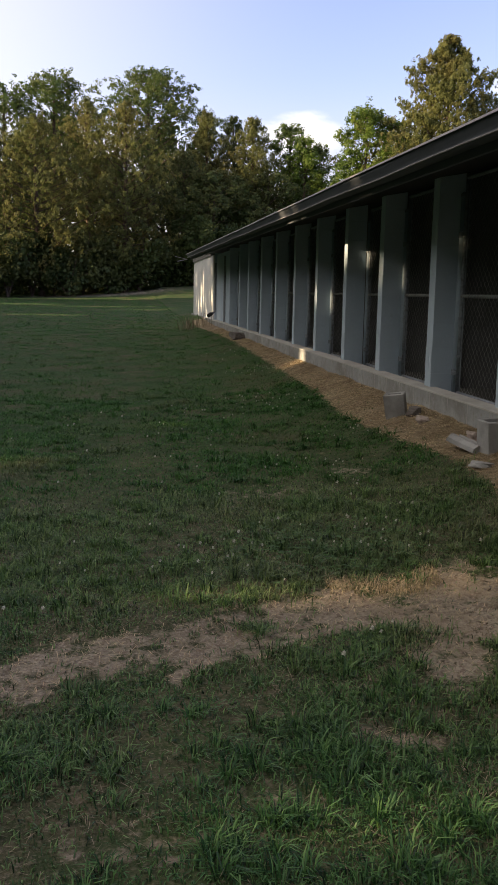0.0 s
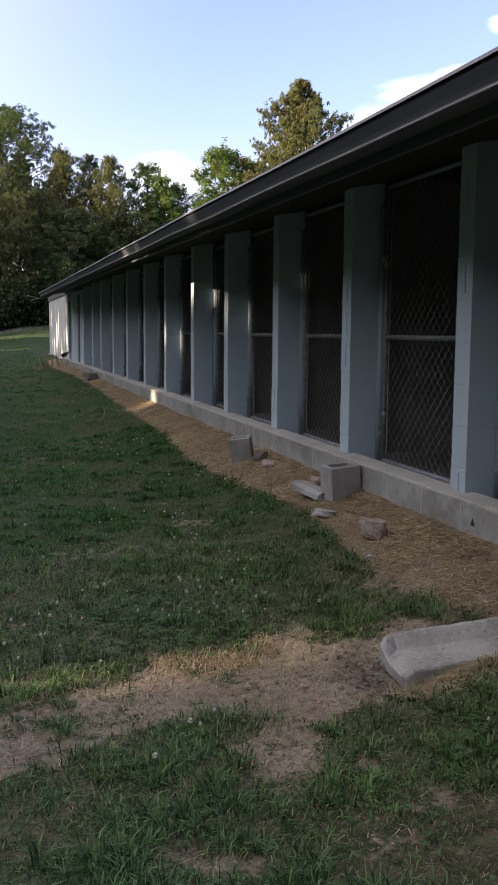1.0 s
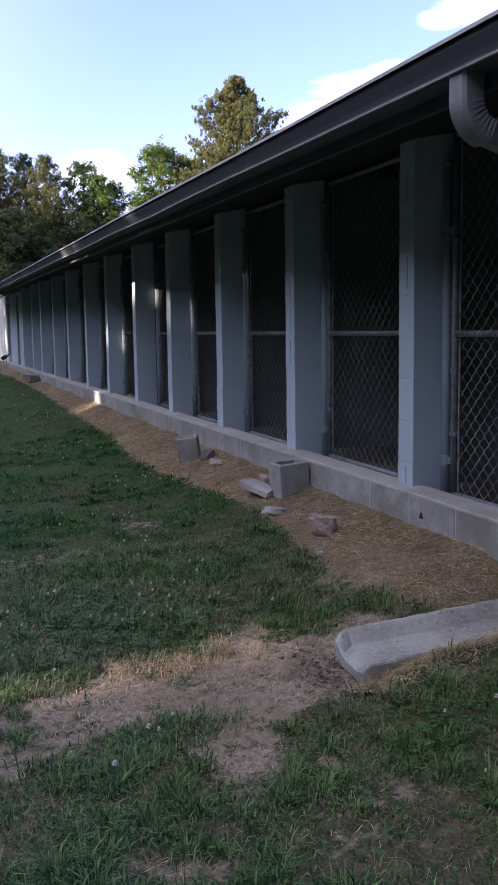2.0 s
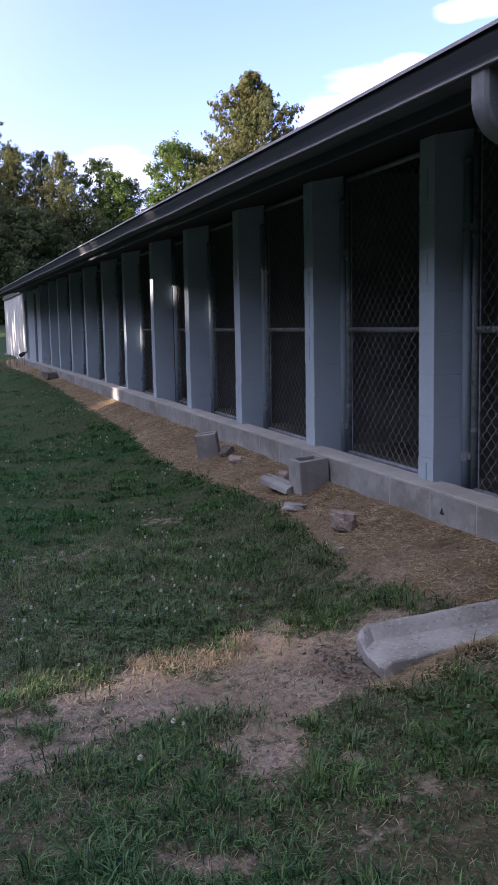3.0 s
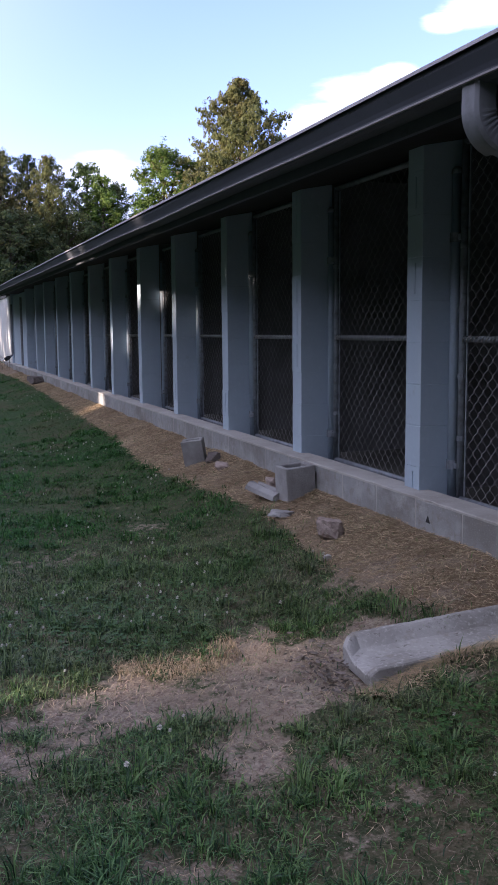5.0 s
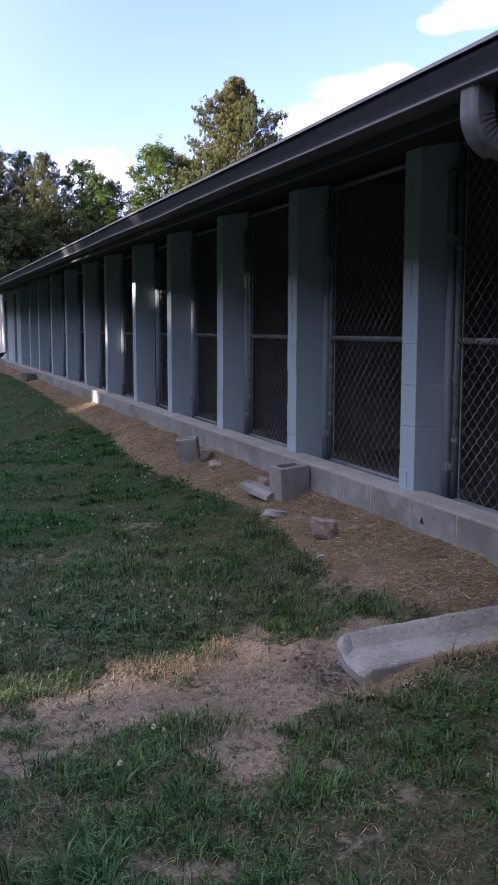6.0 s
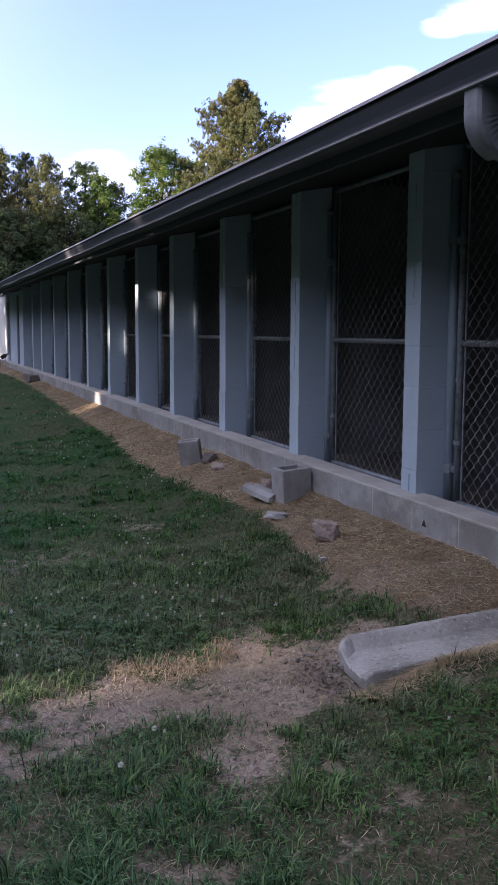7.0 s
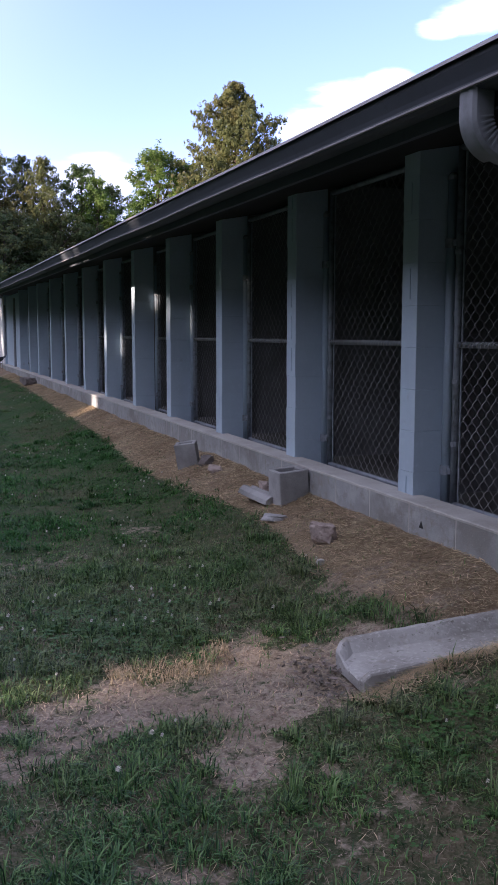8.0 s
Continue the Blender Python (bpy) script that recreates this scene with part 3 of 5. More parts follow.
# white stretch of wall beyond the last run
setting("wall_white_end", box(bmesh.new(), -0.03, 0.2, Y1 + 0.08, Y1 + 7.0, 0.20, 1.90), M["white"], "white painted wall beyond the last kennel run", "wall")
setting("wall_white_footing", box(bmesh.new(), -0.10, 0.2, Y1 + 0.42, Y1 + 7.0, -0.4, 0.195), M["concrete"], "grey footing under the white wall", "wall")
setting("roof_white_end", box(bmesh.new(), -0.06, 3.8, Y1 + 0.62, Y1 + 7.1, 1.90, 2.02), M["roof"], "dark flat roof edge over the white wall", "roof")
t = thing("gutter_strap", "bent loose metal strap at the end of the eave", "strap", (-0.7362, Y1 + 0.45, 1.7894))
part("strap", box(bmesh.new(), -0.25, 0.02, -0.01, 0.01, -0.02, 0.0), M["drip"], t).rotation_euler = (0, radians(-14), 0)
part("clip", box(bmesh.new(), -0.32, 0.0, -0.02, -0.005, -0.012, 0.0), M["drip"], t).rotation_euler = (0, radians(12), 0)


# ---- piers between the runs ----
def block_mesh(name, lx, ly, lz, mat, groove=False, bevel=0.002):
    """A block with its corner at the origin, towards +x, -y, +z; groove: a sash slot in its outer end."""
    bm = bmesh.new()
    if groove:
        g = 0.006
        plain = [(0, 0), (lx, 0), (lx, -ly), (0, -ly)]
        slot = plain + [(0, -ly * 0.55 - g), (0.02, -ly * 0.55 - g), (0.02, -ly * 0.55 + g), (0, -ly * 0.55 + g)]
        for plan, z0, z1 in ((plain, 0, 0.03), (slot, 0.03, lz - 0.025), (plain, lz - 0.025, lz)):
            low = [bm.verts.new((x, y, z0)) for x, y in plan]
            high = [bm.verts.new((x, y, z1)) for x, y in plan]
            n = len(plan)
            for k in range(n):
                bm.faces.new((low[k], low[(k + 1) % n], high[(k + 1) % n], high[k]))
            bm.faces.new(low[::-1])
            bm.faces.new(high)
        bmesh.ops.recalc_face_normals(bm, faces=bm.faces)
    else:
        box(bm, 0, lx, -ly, 0, 0, lz, bevel)
    return mesh_of(bm, name, mat)


COURSE = 0.2025
PIER_W, PIER_D = 0.146, 0.212
pier_block = block_mesh("pier_block", PIER_D, PIER_W, COURSE - 0.0006, M["paint"])
pier_groove = block_mesh("pier_block_grooved", PIER_D, PIER_W, COURSE - 0.0006, M["paint"], groove=True)
pick = random.Random(3)


def pier(y):
    t = thing("pier", "blue-grey painted concrete block pier between kennel runs", "pier", (0, y, FOUND_TOP), "piers along the kennel front")
    core = part("core", box(bmesh.new(), 0.004, PIER_D - 0.002, -PIER_W + 0.002, -0.002, -0.10, 1.74), M["paint"], t)
    z = -0.09
    for i in range(9):
        grooved = y > 0 and pick.random() < 0.3
        ob = new("block", pier_groove if grooved else pier_block)
        ob.parent = t
        ob.location = (pick.uniform(-0.0012, 0.0012), pick.uniform(-0.0005, 0.0005), z)
        z += COURSE
    part("divider", box(bmesh.new(), PIER_D + 0.003, 3.4, -0.12, -0.03, -0.01, 1.72), M["inner"], t, "painted wall between two runs, darkened for shade")
    return t


for y in PIERS:
    pier(y)

# ---- gates ----
POST_X = {3.71: 0.160, 5.21: 0.194, 6.70: 0.190, 8.24: 0.208, 9.70: 0.235}   # how far back each post stands


def gate_post(x, y):
    t = thing("gate_post", "galvanised steel terminal post beside a block pier", "post", (x, y, 0.115), "gate posts")
    part("pipe", tube(bmesh.new(), [(0, 0, -0.01), (0, 0, 1.60)], 0.024, 12), M["post"], t, smooth=True)
    part("cap", tube(bmesh.new(), [(0, 0, 1.595), (0, 0, 1.615), (0, 0, 1.63)], [0.028, 0.027, 0.012], 12), M["steel"], t)
    for z in (0.21, 1.30):
        b = part("hinge_band", tube(bmesh.new(), [(0, 0, z - 0.022), (0, 0, z + 0.022)], 0.030, 12), M["steel"], t)
        part("hinge_pin", box(bmesh.new(), -0.014, 0.014, -0.085, -0.03, z - 0.016, z + 0.016, 0.004), M["steel"], b)
    return t


def chain_link(w, h, cell=0.074, wire=0.0015):
    """Woven diamond mesh in the plane of y and z, from y = 0 to -w; each wire a zigzag three-sided rod."""
    verts, faces = [], []
    half = cell / 2
    n = int(h / half)
    k = int(w / half)
    for j in range(k):
        base = len(verts)
        for i in range(n + 1):
            s = (i + j) % 2
            y = -half * (j + (1.05 if s else -0.05))
            x = 0.0025 if s else -0.0025
            y = min(0.0, max(-w, y))
            z = i * half
            for a in range(3):
                verts.append((x + wire * math.cos(2.1 * a), y + wire * math.sin(2.1 * a), z + wire * 0.6 * math.sin(2.1 * a + 1)))
        for i in range(n):
            for a in range(3):
                p, q = base + 3 * i, base + 3 * i + 3
                faces.append((p + a, p + (a + 1) % 3, q + (a + 1) % 3, q + a))
    return verts, faces


def gate():
    """The leaf hangs from the post at its far side; the origin stands at that post's foot."""
    w, y0, top, mid = 1.17, -0.072, 1.725, 0.805
    t = thing("kennel_gate", "closed chain-link kennel gate with galvanised pipe frame", "gate", None, "kennel gates")
    r = 0.0175
    for name, a, b in (("hinge_stile", (0, y0, 0.03), (0, y0, top)), ("latch_stile", (0, y0 - w, 0.03), (0, y0 - w, top)), ("top_rail", (0, y0, top - 0.01), (0, y0 - w, top - 0.01)),
                       ("middle_rail", (0, y0 - 0.015, mid), (0, y0 - w, mid)), ("bottom_rail", (0, y0, 0.035), (0, y0 - w, 0.035))):
        part(name, tube(bmesh.new(), [a, b], r if "rail" not in name else 0.0155, 10), M["steel"], t, smooth=True)
    v, f = chain_link(w - 0.03, top - 0.06)
    net = mesh_np("chain_link_net", np.array(v) + np.array((0.012, y0 - 0.015, 0.045)), f, M["wire"])
    net.parent = t
    tagged(net, "galvanised diamond wire mesh")
    part("tension_bar", box(bmesh.new(), 0.006, 0.012, y0 - 0.034, y0 - 0.022, 0.05, top - 0.03), M["steel"], t)
    for z in (0.33, 0.63, 0.95, 1.24):
        part("tension_band", tube(bmesh.new(), [(0, y0, z - 0.011), (0, y0, z + 0.011)], 0.0215, 10), M["steel"], t)
    bm = bmesh.new()
    for k in range(int(w / 0.032)):   # the upper edge of the net is twisted round the rail
        y = y0 - 0.03 - 0.032 * k
        tube(bm, [(-0.012, y + 0.011, mid - 0.014), (-0.0185, y, mid), (-0.010, y - 0.012, mid + 0.015)], 0.0028, 4, cap=False)
    tagged(part("wire_wrap", bm, M["wire"], t), "twisted wire wrapped round the middle rail", kind="stuff")
    latch = part("latch", box(bmesh.new(), -0.035, 0.02, y0 - w - 0.03, y0 - w + 0.03, 0.80, 0.87, 0.006), M["steel"], t, "galvanised fork latch")
    return t


first = None
for a, b in zip(PIERS, PIERS[1:]):
    if a < 0.5:
        continue
    hinge = b - PIER_W - 0.036
    back = POST_X.get(b, 0.192)
    gate_post(back, hinge)
    m = Matrix.Translation((back, hinge, 0.13))
    if first is None:
        first = gate()
        first.matrix_world = m
    else:
        copy_thing(first, m)

# closed painted panels fill the last stretch to the white end wall
setting("wall_far_panel", box(bmesh.new(), 0.05, 0.15, 21.03, Y1, FOUND_TOP, 1.9), M["paint"], "blue-grey painted block wall at the far end", "wall")
bm = bmesh.new()
tube(bm, [(0.03, 22.2, FOUND_TOP), (0.03, 22.2, 1.8)], 0.03, 8)
t = thing("wall_pipe", "pale pipe standing against the painted wall", "pipe", (0, 0, 0))
part("pipe", bm, M["spout"], t)


# ---- loose masonry beside the wall ----
def rough_rock(name, label, at, size, mat, seed, turn=(0, 0, 0), flat=0.0):
    bm = bmesh.new()
    bmesh.ops.create_cube(bm, size=0.74)
    bmesh.ops.subdivide_edges(bm, edges=bm.edges[:], cuts=7, use_grid_fill=True)
    cuts = random.Random(seed)
    planes = [(Vector((cuts.uniform(-1, 1), cuts.uniform(-1, 1), cuts.uniform(-1, 1))).normalized(), cuts.uniform(0.30, 0.44)) for _ in range(8)]
    for v in bm.verts:
        for n, d in planes:
            over = v.co.dot(n) - d
            if over > 0:
                v.co -= n * over
        v.co += 0.05 * noise.noise_vector(v.co * 4 + Vector((seed, 0, 0))) + 0.02 * noise.noise_vector(v.co * 13)
        v.co = Vector((v.co.x * size[0] * 1.35, v.co.y * size[1] * 1.35, v.co.z * size[2] * 1.35))
    ob = part(name, bm, mat)
    ob.matrix_world = pose(*at, *turn)
    return tagged(ob, label, "rock")


def hollow_block(label, m, lx, ly, lz, cells=1, name="concrete_block"):
    """A cast block with hollow cells that open at the top, walls about 3 cm; origin at the middle of its foot."""
    bm = bmesh.new()
    wall = 0.027
    xs = [-lx / 2, -lx / 2 + wall, lx / 2 - wall, lx / 2]
    cuts = [-ly / 2]
    step = (ly - wall) / cells
    for c in range(cells):
        cuts += [-ly / 2 + wall + c * step, -ly / 2 + (c + 1) * step]
    cuts.append(ly / 2)
    solid = lambda i, j: not (i == 1 and j % 2 == 1)
    grid = {}
    for level, z in ((0, 0.0), (1, lz)):
        for i, x in enumerate(xs):
            for j, y in enumerate(cuts):
                grid[i, j, level] = bm.verts.new((x, y, z))
    for i in range(3):
        for j in range(len(cuts) - 1):
            if not solid(i, j):
                continue
            bm.faces.new([grid[k] for k in ((i, j, 0), (i, j + 1, 0), (i + 1, j + 1, 0), (i + 1, j, 0))])
            bm.faces.new([grid[k] for k in ((i, j, 1), (i + 1, j, 1), (i + 1, j + 1, 1), (i, j + 1, 1))])
            for (a, b, near) in (((i, j), (i + 1, j), (i, j - 1)), ((i + 1, j), (i + 1, j + 1), (i + 1, j)), ((i + 1, j + 1), (i, j + 1), (i, j + 1)), ((i, j + 1), (i, j), (i - 1, j))):
                inside = 0 <= near[0] < 3 and 0 <= near[1] < len(cuts) - 1
                if inside and solid(*near):
                    continue
                bm.faces.new((grid[a + (0,)], grid[b + (0,)], grid[b + (1,)], grid[a + (1,)]))
    bmesh.ops.recalc_face_normals(bm, faces=bm.faces)
    bmesh.ops.bevel(bm, geom=[e for e in bm.edges if e.calc_face_angle(0) > 0.5], offset=0.005, segments=1, affect="EDGES")
    bmesh.ops.triangulate(bm, faces=[f for f in bm.faces if len(f.verts) > 4])
    bmesh.ops.subdivide_edges(bm, edges=[e for e in bm.edges if e.calc_length() > 0.05], cuts=2, use_grid_fill=True)
    for v in bm.verts:
        v.co += 0.0035 * noise.noise_vector(v.co * 22)
    ob = part(name, bm, M["loose_block"])
    ob.matrix_world = m
    return tagged(ob, label, "block")


def gz(x, y):
    return float(ground_z(x, y))


hollow_block("grey hollow concrete block leaning against the foundation", pose(-0.197, 4.67, gz(-0.2, 4.67) - 0.025, 2, -4, 5), 0.19, 0.155, 0.205, 1)
hollow_block("grey hollow concrete block tilted on the straw", pose(-0.30, 6.44, gz(-0.30, 6.44) - 0.012, 8, -8, -26), 0.165, 0.105, 0.20, 1)


def broken_block():
    """A broken face shell of a block: a slab with two ribs along it and ragged ends."""
    bm = bmesh.new()
    plan = [(-0.078, 0.0), (-0.078, 0.028), (-0.055, 0.052), (-0.026, 0.054), (-0.014, 0.032), (0.012, 0.032), (0.024, 0.054), (0.050, 0.052), (0.058, 0.028), (0.078, 0.026), (0.078, 0.0)]
    rows = []
    for i in range(13):
        u = i / 12 - 0.5
        rows.append([bm.verts.new((x, 0.27 * u + (0.02 * noise.noise(Vector((x * 30, z * 40, u * 9))) if i in (0, 12) else 0.0), z)) for x, z in plan])
    n = len(plan)
    for a, b in zip(rows, rows[1:]):
        for k in range(n):
            bm.faces.new((a[k], a[(k + 1) % n], b[(k + 1) % n], b[k]))
    bm.faces.new(rows[0])
    bm.faces.new(rows[-1][::-1])
    bmesh.ops.recalc_face_normals(bm, faces=bm.faces)
    for v in bm.verts:
        v.co += 0.004 * noise.noise_vector(v.co * 28)
    ob = part("broken_block", bm, M["loose_block"])
    ob.matrix_world = pose(-0.312, 4.84, gz(-0.312, 4.84) + 0.014, 8, 10, 18)
    tagged(ob, "broken piece of grey ribbed concrete block", "block fragment")


broken_block()
rough_rock("stone", "small brown stone between the broken blocks", (-0.225, 4.98, gz(-0.23, 4.98) + 0.035), (0.075, 0.08, 0.07), M["rock"], 5)
rough_rock("stone_slab", "flat grey concrete chip lying on straw", (-0.395, 4.43, gz(-0.395, 4.43) + 0.012), (0.085, 0.15, 0.042), M["loose_block"], 11, (0, 4, 20))
rough_rock("rock", "reddish broken rock lying on straw", (-0.372, 3.78, gz(-0.372, 3.78) + 0.044), (0.105, 0.12, 0.11), M["rock"], 23, (10, 0, 30))
rough_rock("stone", "dark angular stone beside the tilted block", (-0.235, 6.24, gz(-0.24, 6.24) + 0.035), (0.09, 0.13, 0.09), M["dark_rock"], 31)
rough_rock("stone_slab", "flat brown stone lying on straw", (-0.235, 5.98, gz(-0.24, 5.98) + 0.015), (0.11, 0.20, 0.045), M["rock"], 37, (0, 0, -20))
rough_rock("rock", "large grey rock lying against the far foundation", (-0.20, 17.6, gz(-0.2, 17.6) + 0.05), (0.24, 0.60, 0.15), M["dark_rock"], 41, (0, 0, 6))
rough_rock("stone", "small pale pebble in the grass", (-0.50, 3.55, gz(-0.50, 3.55) + 0.012), (0.035, 0.03, 0.025), M["mortar"], 43)


def splash_block():
    """A cast trough in one piece: low near rim, high far rim with a sloping inner side, and a cut corner at the open end."""
    L, W, cut = 0.76, 0.33, 0.062
    xs = [0.0, 0.006, 0.014, 0.03, 0.045, 0.062] + [0.062 + (L - 0.062) * i / 30 for i in range(1, 31)]
    side = [0.0, 0.004, 0.012, 0.026, 0.036, 0.052, 0.075, 0.105, 0.14, 0.18]   # from each rim inward
    bm = bmesh.new()
    rows = []
    for x in xs:
        near, far = -W / 2 + 0.02 * x / L + 0.006 * max(0.0, 1 - x / 0.02), W / 2 - 0.02 * x / L - max(0.0, cut - x)
        near_h, far_h = 0.070 + 0.010 * x / L, 0.090 + 0.008 * x / L
        tip = max(0.0, 1 - x / 0.03)
        row = []
        half = (far - near) / 2
        for k, d in enumerate(side):
            d = min(d, half * (0.5 + 0.05 * k))
            h = 0.044 + (near_h - 0.044) * min(1.0, max(0.0, (0.044 - d) / 0.016)) * (1 - 0.7 * tip)
            row.append((near + d, h - (0.006 if d < 0.003 else 0.0)))
        for k, d in reversed(list(enumerate(side))):
            d = min(d, half * (0.5 + 0.05 * k) * 0.96)
            h = 0.044 + (far_h - 0.044 - 0.016 * tip) * min(1.0, max(0.0, (0.082 - d) / 0.052))
            row.append((far - d, h - (0.006 if d < 0.003 else 0.0)))
        row = [(near, 0.0)] + row + [(far, 0.0)]
        rows.append([bm.verts.new((x, yy, max(0.0, z - 0.006 * (x < 0.003) * (z > 0.0)))) for yy, z in row])
    n = len(rows[0])
    for a, b in zip(rows, rows[1:]):
        for k in range(n):
            bm.faces.new((a[k], a[(k + 1) % n], b[(k + 1) % n], b[k]))
    bm.faces.new(rows[0])
    bm.faces.new(rows[-1][::-1])
    bmesh.ops.recalc_face_normals(bm, faces=bm.faces)
    for v in bm.verts:
        v.co += 0.0022 * noise.noise_vector(v.co * 45) + 0.0035 * noise.noise_vector(v.co * 11)
    return tagged(part("splash_block", bm, M["splash"]), "pale cast concrete splash block lying on the dirt", "splash block")


SPLASH = splash_block()
SPLASH.matrix_world = pose(*SPLASH_AT)


# ---- trees ----
def leaf_quads(centres, size, gen, up=0.0, long=1.6, facing=None):
    """One small pointed leaf quad at each centre, turned at random or towards facing; up: how far they point upward."""
    n = len(centres)
    a = gen.normal(size=(n, 3))
    a[:, 2] += up * 2
    if facing is None:
        b = np.cross(a, gen.normal(size=(n, 3)))
    else:
        face = facing + gen.normal(0, 0.4, (n, 3))
        b = np.cross(a, face)
        a = np.cross(face, b)
    a /= np.linalg.norm(a, axis=1)[:, None]
    b /= np.linalg.norm(b, axis=1)[:, None]
    s = size * gen.uniform(0.6, 1.35, n)[:, None]
    a, b = a * s * long / 2, b * s / 2
    return np.stack([centres - a, centres + b - 0.2 * a, centres + a, centres - b - 0.2 * a], 1).reshape(-1, 3)


def quads(n):
    return np.arange(4 * n, dtype=np.int32).reshape(-1, 4)


# where gaps in the wood beside the lawn let single rays of the sun through: point and width
GAPS = [((0.0, 9.64, 1.30), -0.02), ((0.0, 9.64, 1.12), -0.03), ((0.0, 11.17, 0.88), 0.07), ((0.0, 11.17, 0.66), 0.05), ((0.19, 10.98, 0.62), 0.03), ((-0.7362, 9.74, 1.80), 0.23), ((-0.7362, 9.04, 1.79), 0.23), ((-0.09, 11.4, 0.08), 0.16), ((-0.3, 11.7, -0.03), 0.16),
        ((-1.36, 2.62, -0.23), 0.20), ((-1.50, 2.72, -0.25), 0.15), ((-4.0, 41.0, 0.4), 0.8), ((-8.0, 43.0, 0.4), 0.8), ((-2.0, 38.0, 0.4), 0.6),
        ((-6.0, 33.0, 0.2), 0.5), ((-3.3, 5.6, -0.28), 0.16), ((-2.62, 7.6, -0.2), 0.14), ((-3.05, 2.85, -0.28), 0.05)]
GAPS += [((-0.03, 24.7 + 0.9 * k + 0.07 * j, 0.45 + 0.34 * j + 0.2 * math.sin(2.1 * k)), 0.10) for k in range(7) for j in range(4)]


def open_gaps(p):
    keep = np.ones(len(p), bool)
    d = np.array(SUN_TRAVEL)
    for at, r in GAPS:
        v = p - np.array(at)
        along = v @ d
        off = np.linalg.norm(v - along[:, None] * d, axis=1)
        keep &= off > r + 0.17
    return keep


def tree(name, label, x, y, h, r, leaf, kind, n_leaf, size, seed, group="", low=0.2, lean=0.0, thin=0.0):
    gen = np.random.default_rng(seed)
    g = gz(x, y)
    t = thing(name, label, "tree", (x, y, g - 0.05), group)
    bm = bmesh.new()
    bend = gen.uniform(-0.03, 0.03, 2) * h
    spine = [Vector((bend[0] * math.sin(u * 2.2) + lean * u * h, bend[1] * math.sin(u * 2.7), u * h * 0.97)) for u in np.linspace(0, 1, 9)]
    tr = 0.016 * h + 0.03
    tube(bm, spine, [tr * (1 - 0.93 * i / 8) + 0.012 for i in range(9)], 8)
    centres, facings = [], []
    pine = kind == "pine"
    n_limb = int(44 + 17 * r if pine else 26 + 8 * r)
    per = 15 if pine else 24   # leaves in one tuft
    clumps = []
    for k in range(n_limb):
        u = low + (1 - low) * ((k + gen.uniform(0, 0.9)) / n_limb)
        i = min(7, int(u * 8))
        base = spine[i].lerp(spine[i + 1], u * 8 - i)
        v = (u - low) / (1 - low)
        if kind == "pine":
            reach = r * (0.7 + 0.3 * min(1, v * 3)) * min(1, 1.7 * (1 - v)) ** 0.85 * gen.uniform(0.5, 1.12) + 0.2
            rise = 0.12 + 0.75 * v
        else:
            reach = r * (math.sin(math.pi * (0.18 + 0.78 * v)) ** 0.7) * (1 - 0.5 * max(0, v - 0.4)) * gen.uniform(0.55, 1.15) + 0.25
            rise = 0.30 + 0.55 * v
        az = k * 2.39996 + gen.uniform(-0.5, 0.5)
        d = Vector((math.cos(az), math.sin(az), rise)).normalized()
        tip = base + d * reach
        tip.z = min(tip.z, h * 0.985 - (0.75 * reach if kind == "pine" else 0.35 * reach))
        knee = base.lerp(tip, 0.5) + Vector((0, 0, -0.06 * reach if kind == "pine" else 0.08 * reach))
        tube(bm, [base, knee, tip], [0.028 * (1.25 - v) * h / 12 + 0.012, 0.02 * (1.2 - v) * h / 12 + 0.01, 0.008], 5, cap=False)
        m = max(3, int(n_leaf / (per * n_limb) * (0.15 + 1.3 * reach / r)))
        for q in range(m):
            f = 0.25 + 0.80 * ((q + gen.uniform(0, 1)) / m) ** 0.7
            spread = 0.26 * reach * (1.15 - f) + 0.10
            c = base.lerp(knee, f * 2) if f < 0.5 else knee.lerp(tip, f * 2 - 1)
            c = np.array(c) + gen.normal(0, spread, 3) * (1, 1, 0.5 if pine else 0.9)
            clumps.append((c, (0.125 if pine else 0.22) * gen.uniform(0.7, 1.3) * (1 + 1.2 * (size > 0.3))))
    for q in range(14):
        clumps.append((np.array(spine[-1]) + np.array((gen.normal(0, 0.10), gen.normal(0, 0.10), -0.16 * q)), 0.12 + 0.012 * q))
    if thin:
        clumps = [c for c in clumps if gen.random() > thin]
    # pine tufts stand up like candles, broad leaves hang in round sprays
    for c, rad in clumps:
        p = gen.normal(size=(per, 3))
        p = p / np.linalg.norm(p, axis=1)[:, None] * (gen.random(per) ** 0.45)[:, None] * rad
        p[:, 2] *= 1.4 if pine else 0.85
        centres.append(c + p)
        away = c - np.array((spine[4].x, spine[4].y, c[2] - 0.35 * r))
        facings.append(p / rad + 0.55 * away / (np.linalg.norm(away) + 1e-6))
    centres, facings = np.concatenate(centres), np.concatenate(facings)
    keep = centres[:, 2] > 0.25
    if group == "wood beside the lawn":
        keep &= open_gaps(centres + np.array((x, y, g - 0.05)))
    centres, facings = centres[keep], facings[keep]
    part("trunk", bm, M["bark"], t)
    v = leaf_quads(centres, size, gen, 0.8 if pine else 0.1, 2.6 if pine else 1.4, facings)
    crown = mesh_np("crown", v, quads(len(centres)), M[leaf])
    crown.parent = t
    return t


PINE = "tall pine with olive needles lit by the evening sun"
DARK = "tall pine in the shaded edge of the wood"
BROAD = "broadleaf tree with green crown at the wood's edge"
OPEN = "broadleaf tree with open crown against the sky"
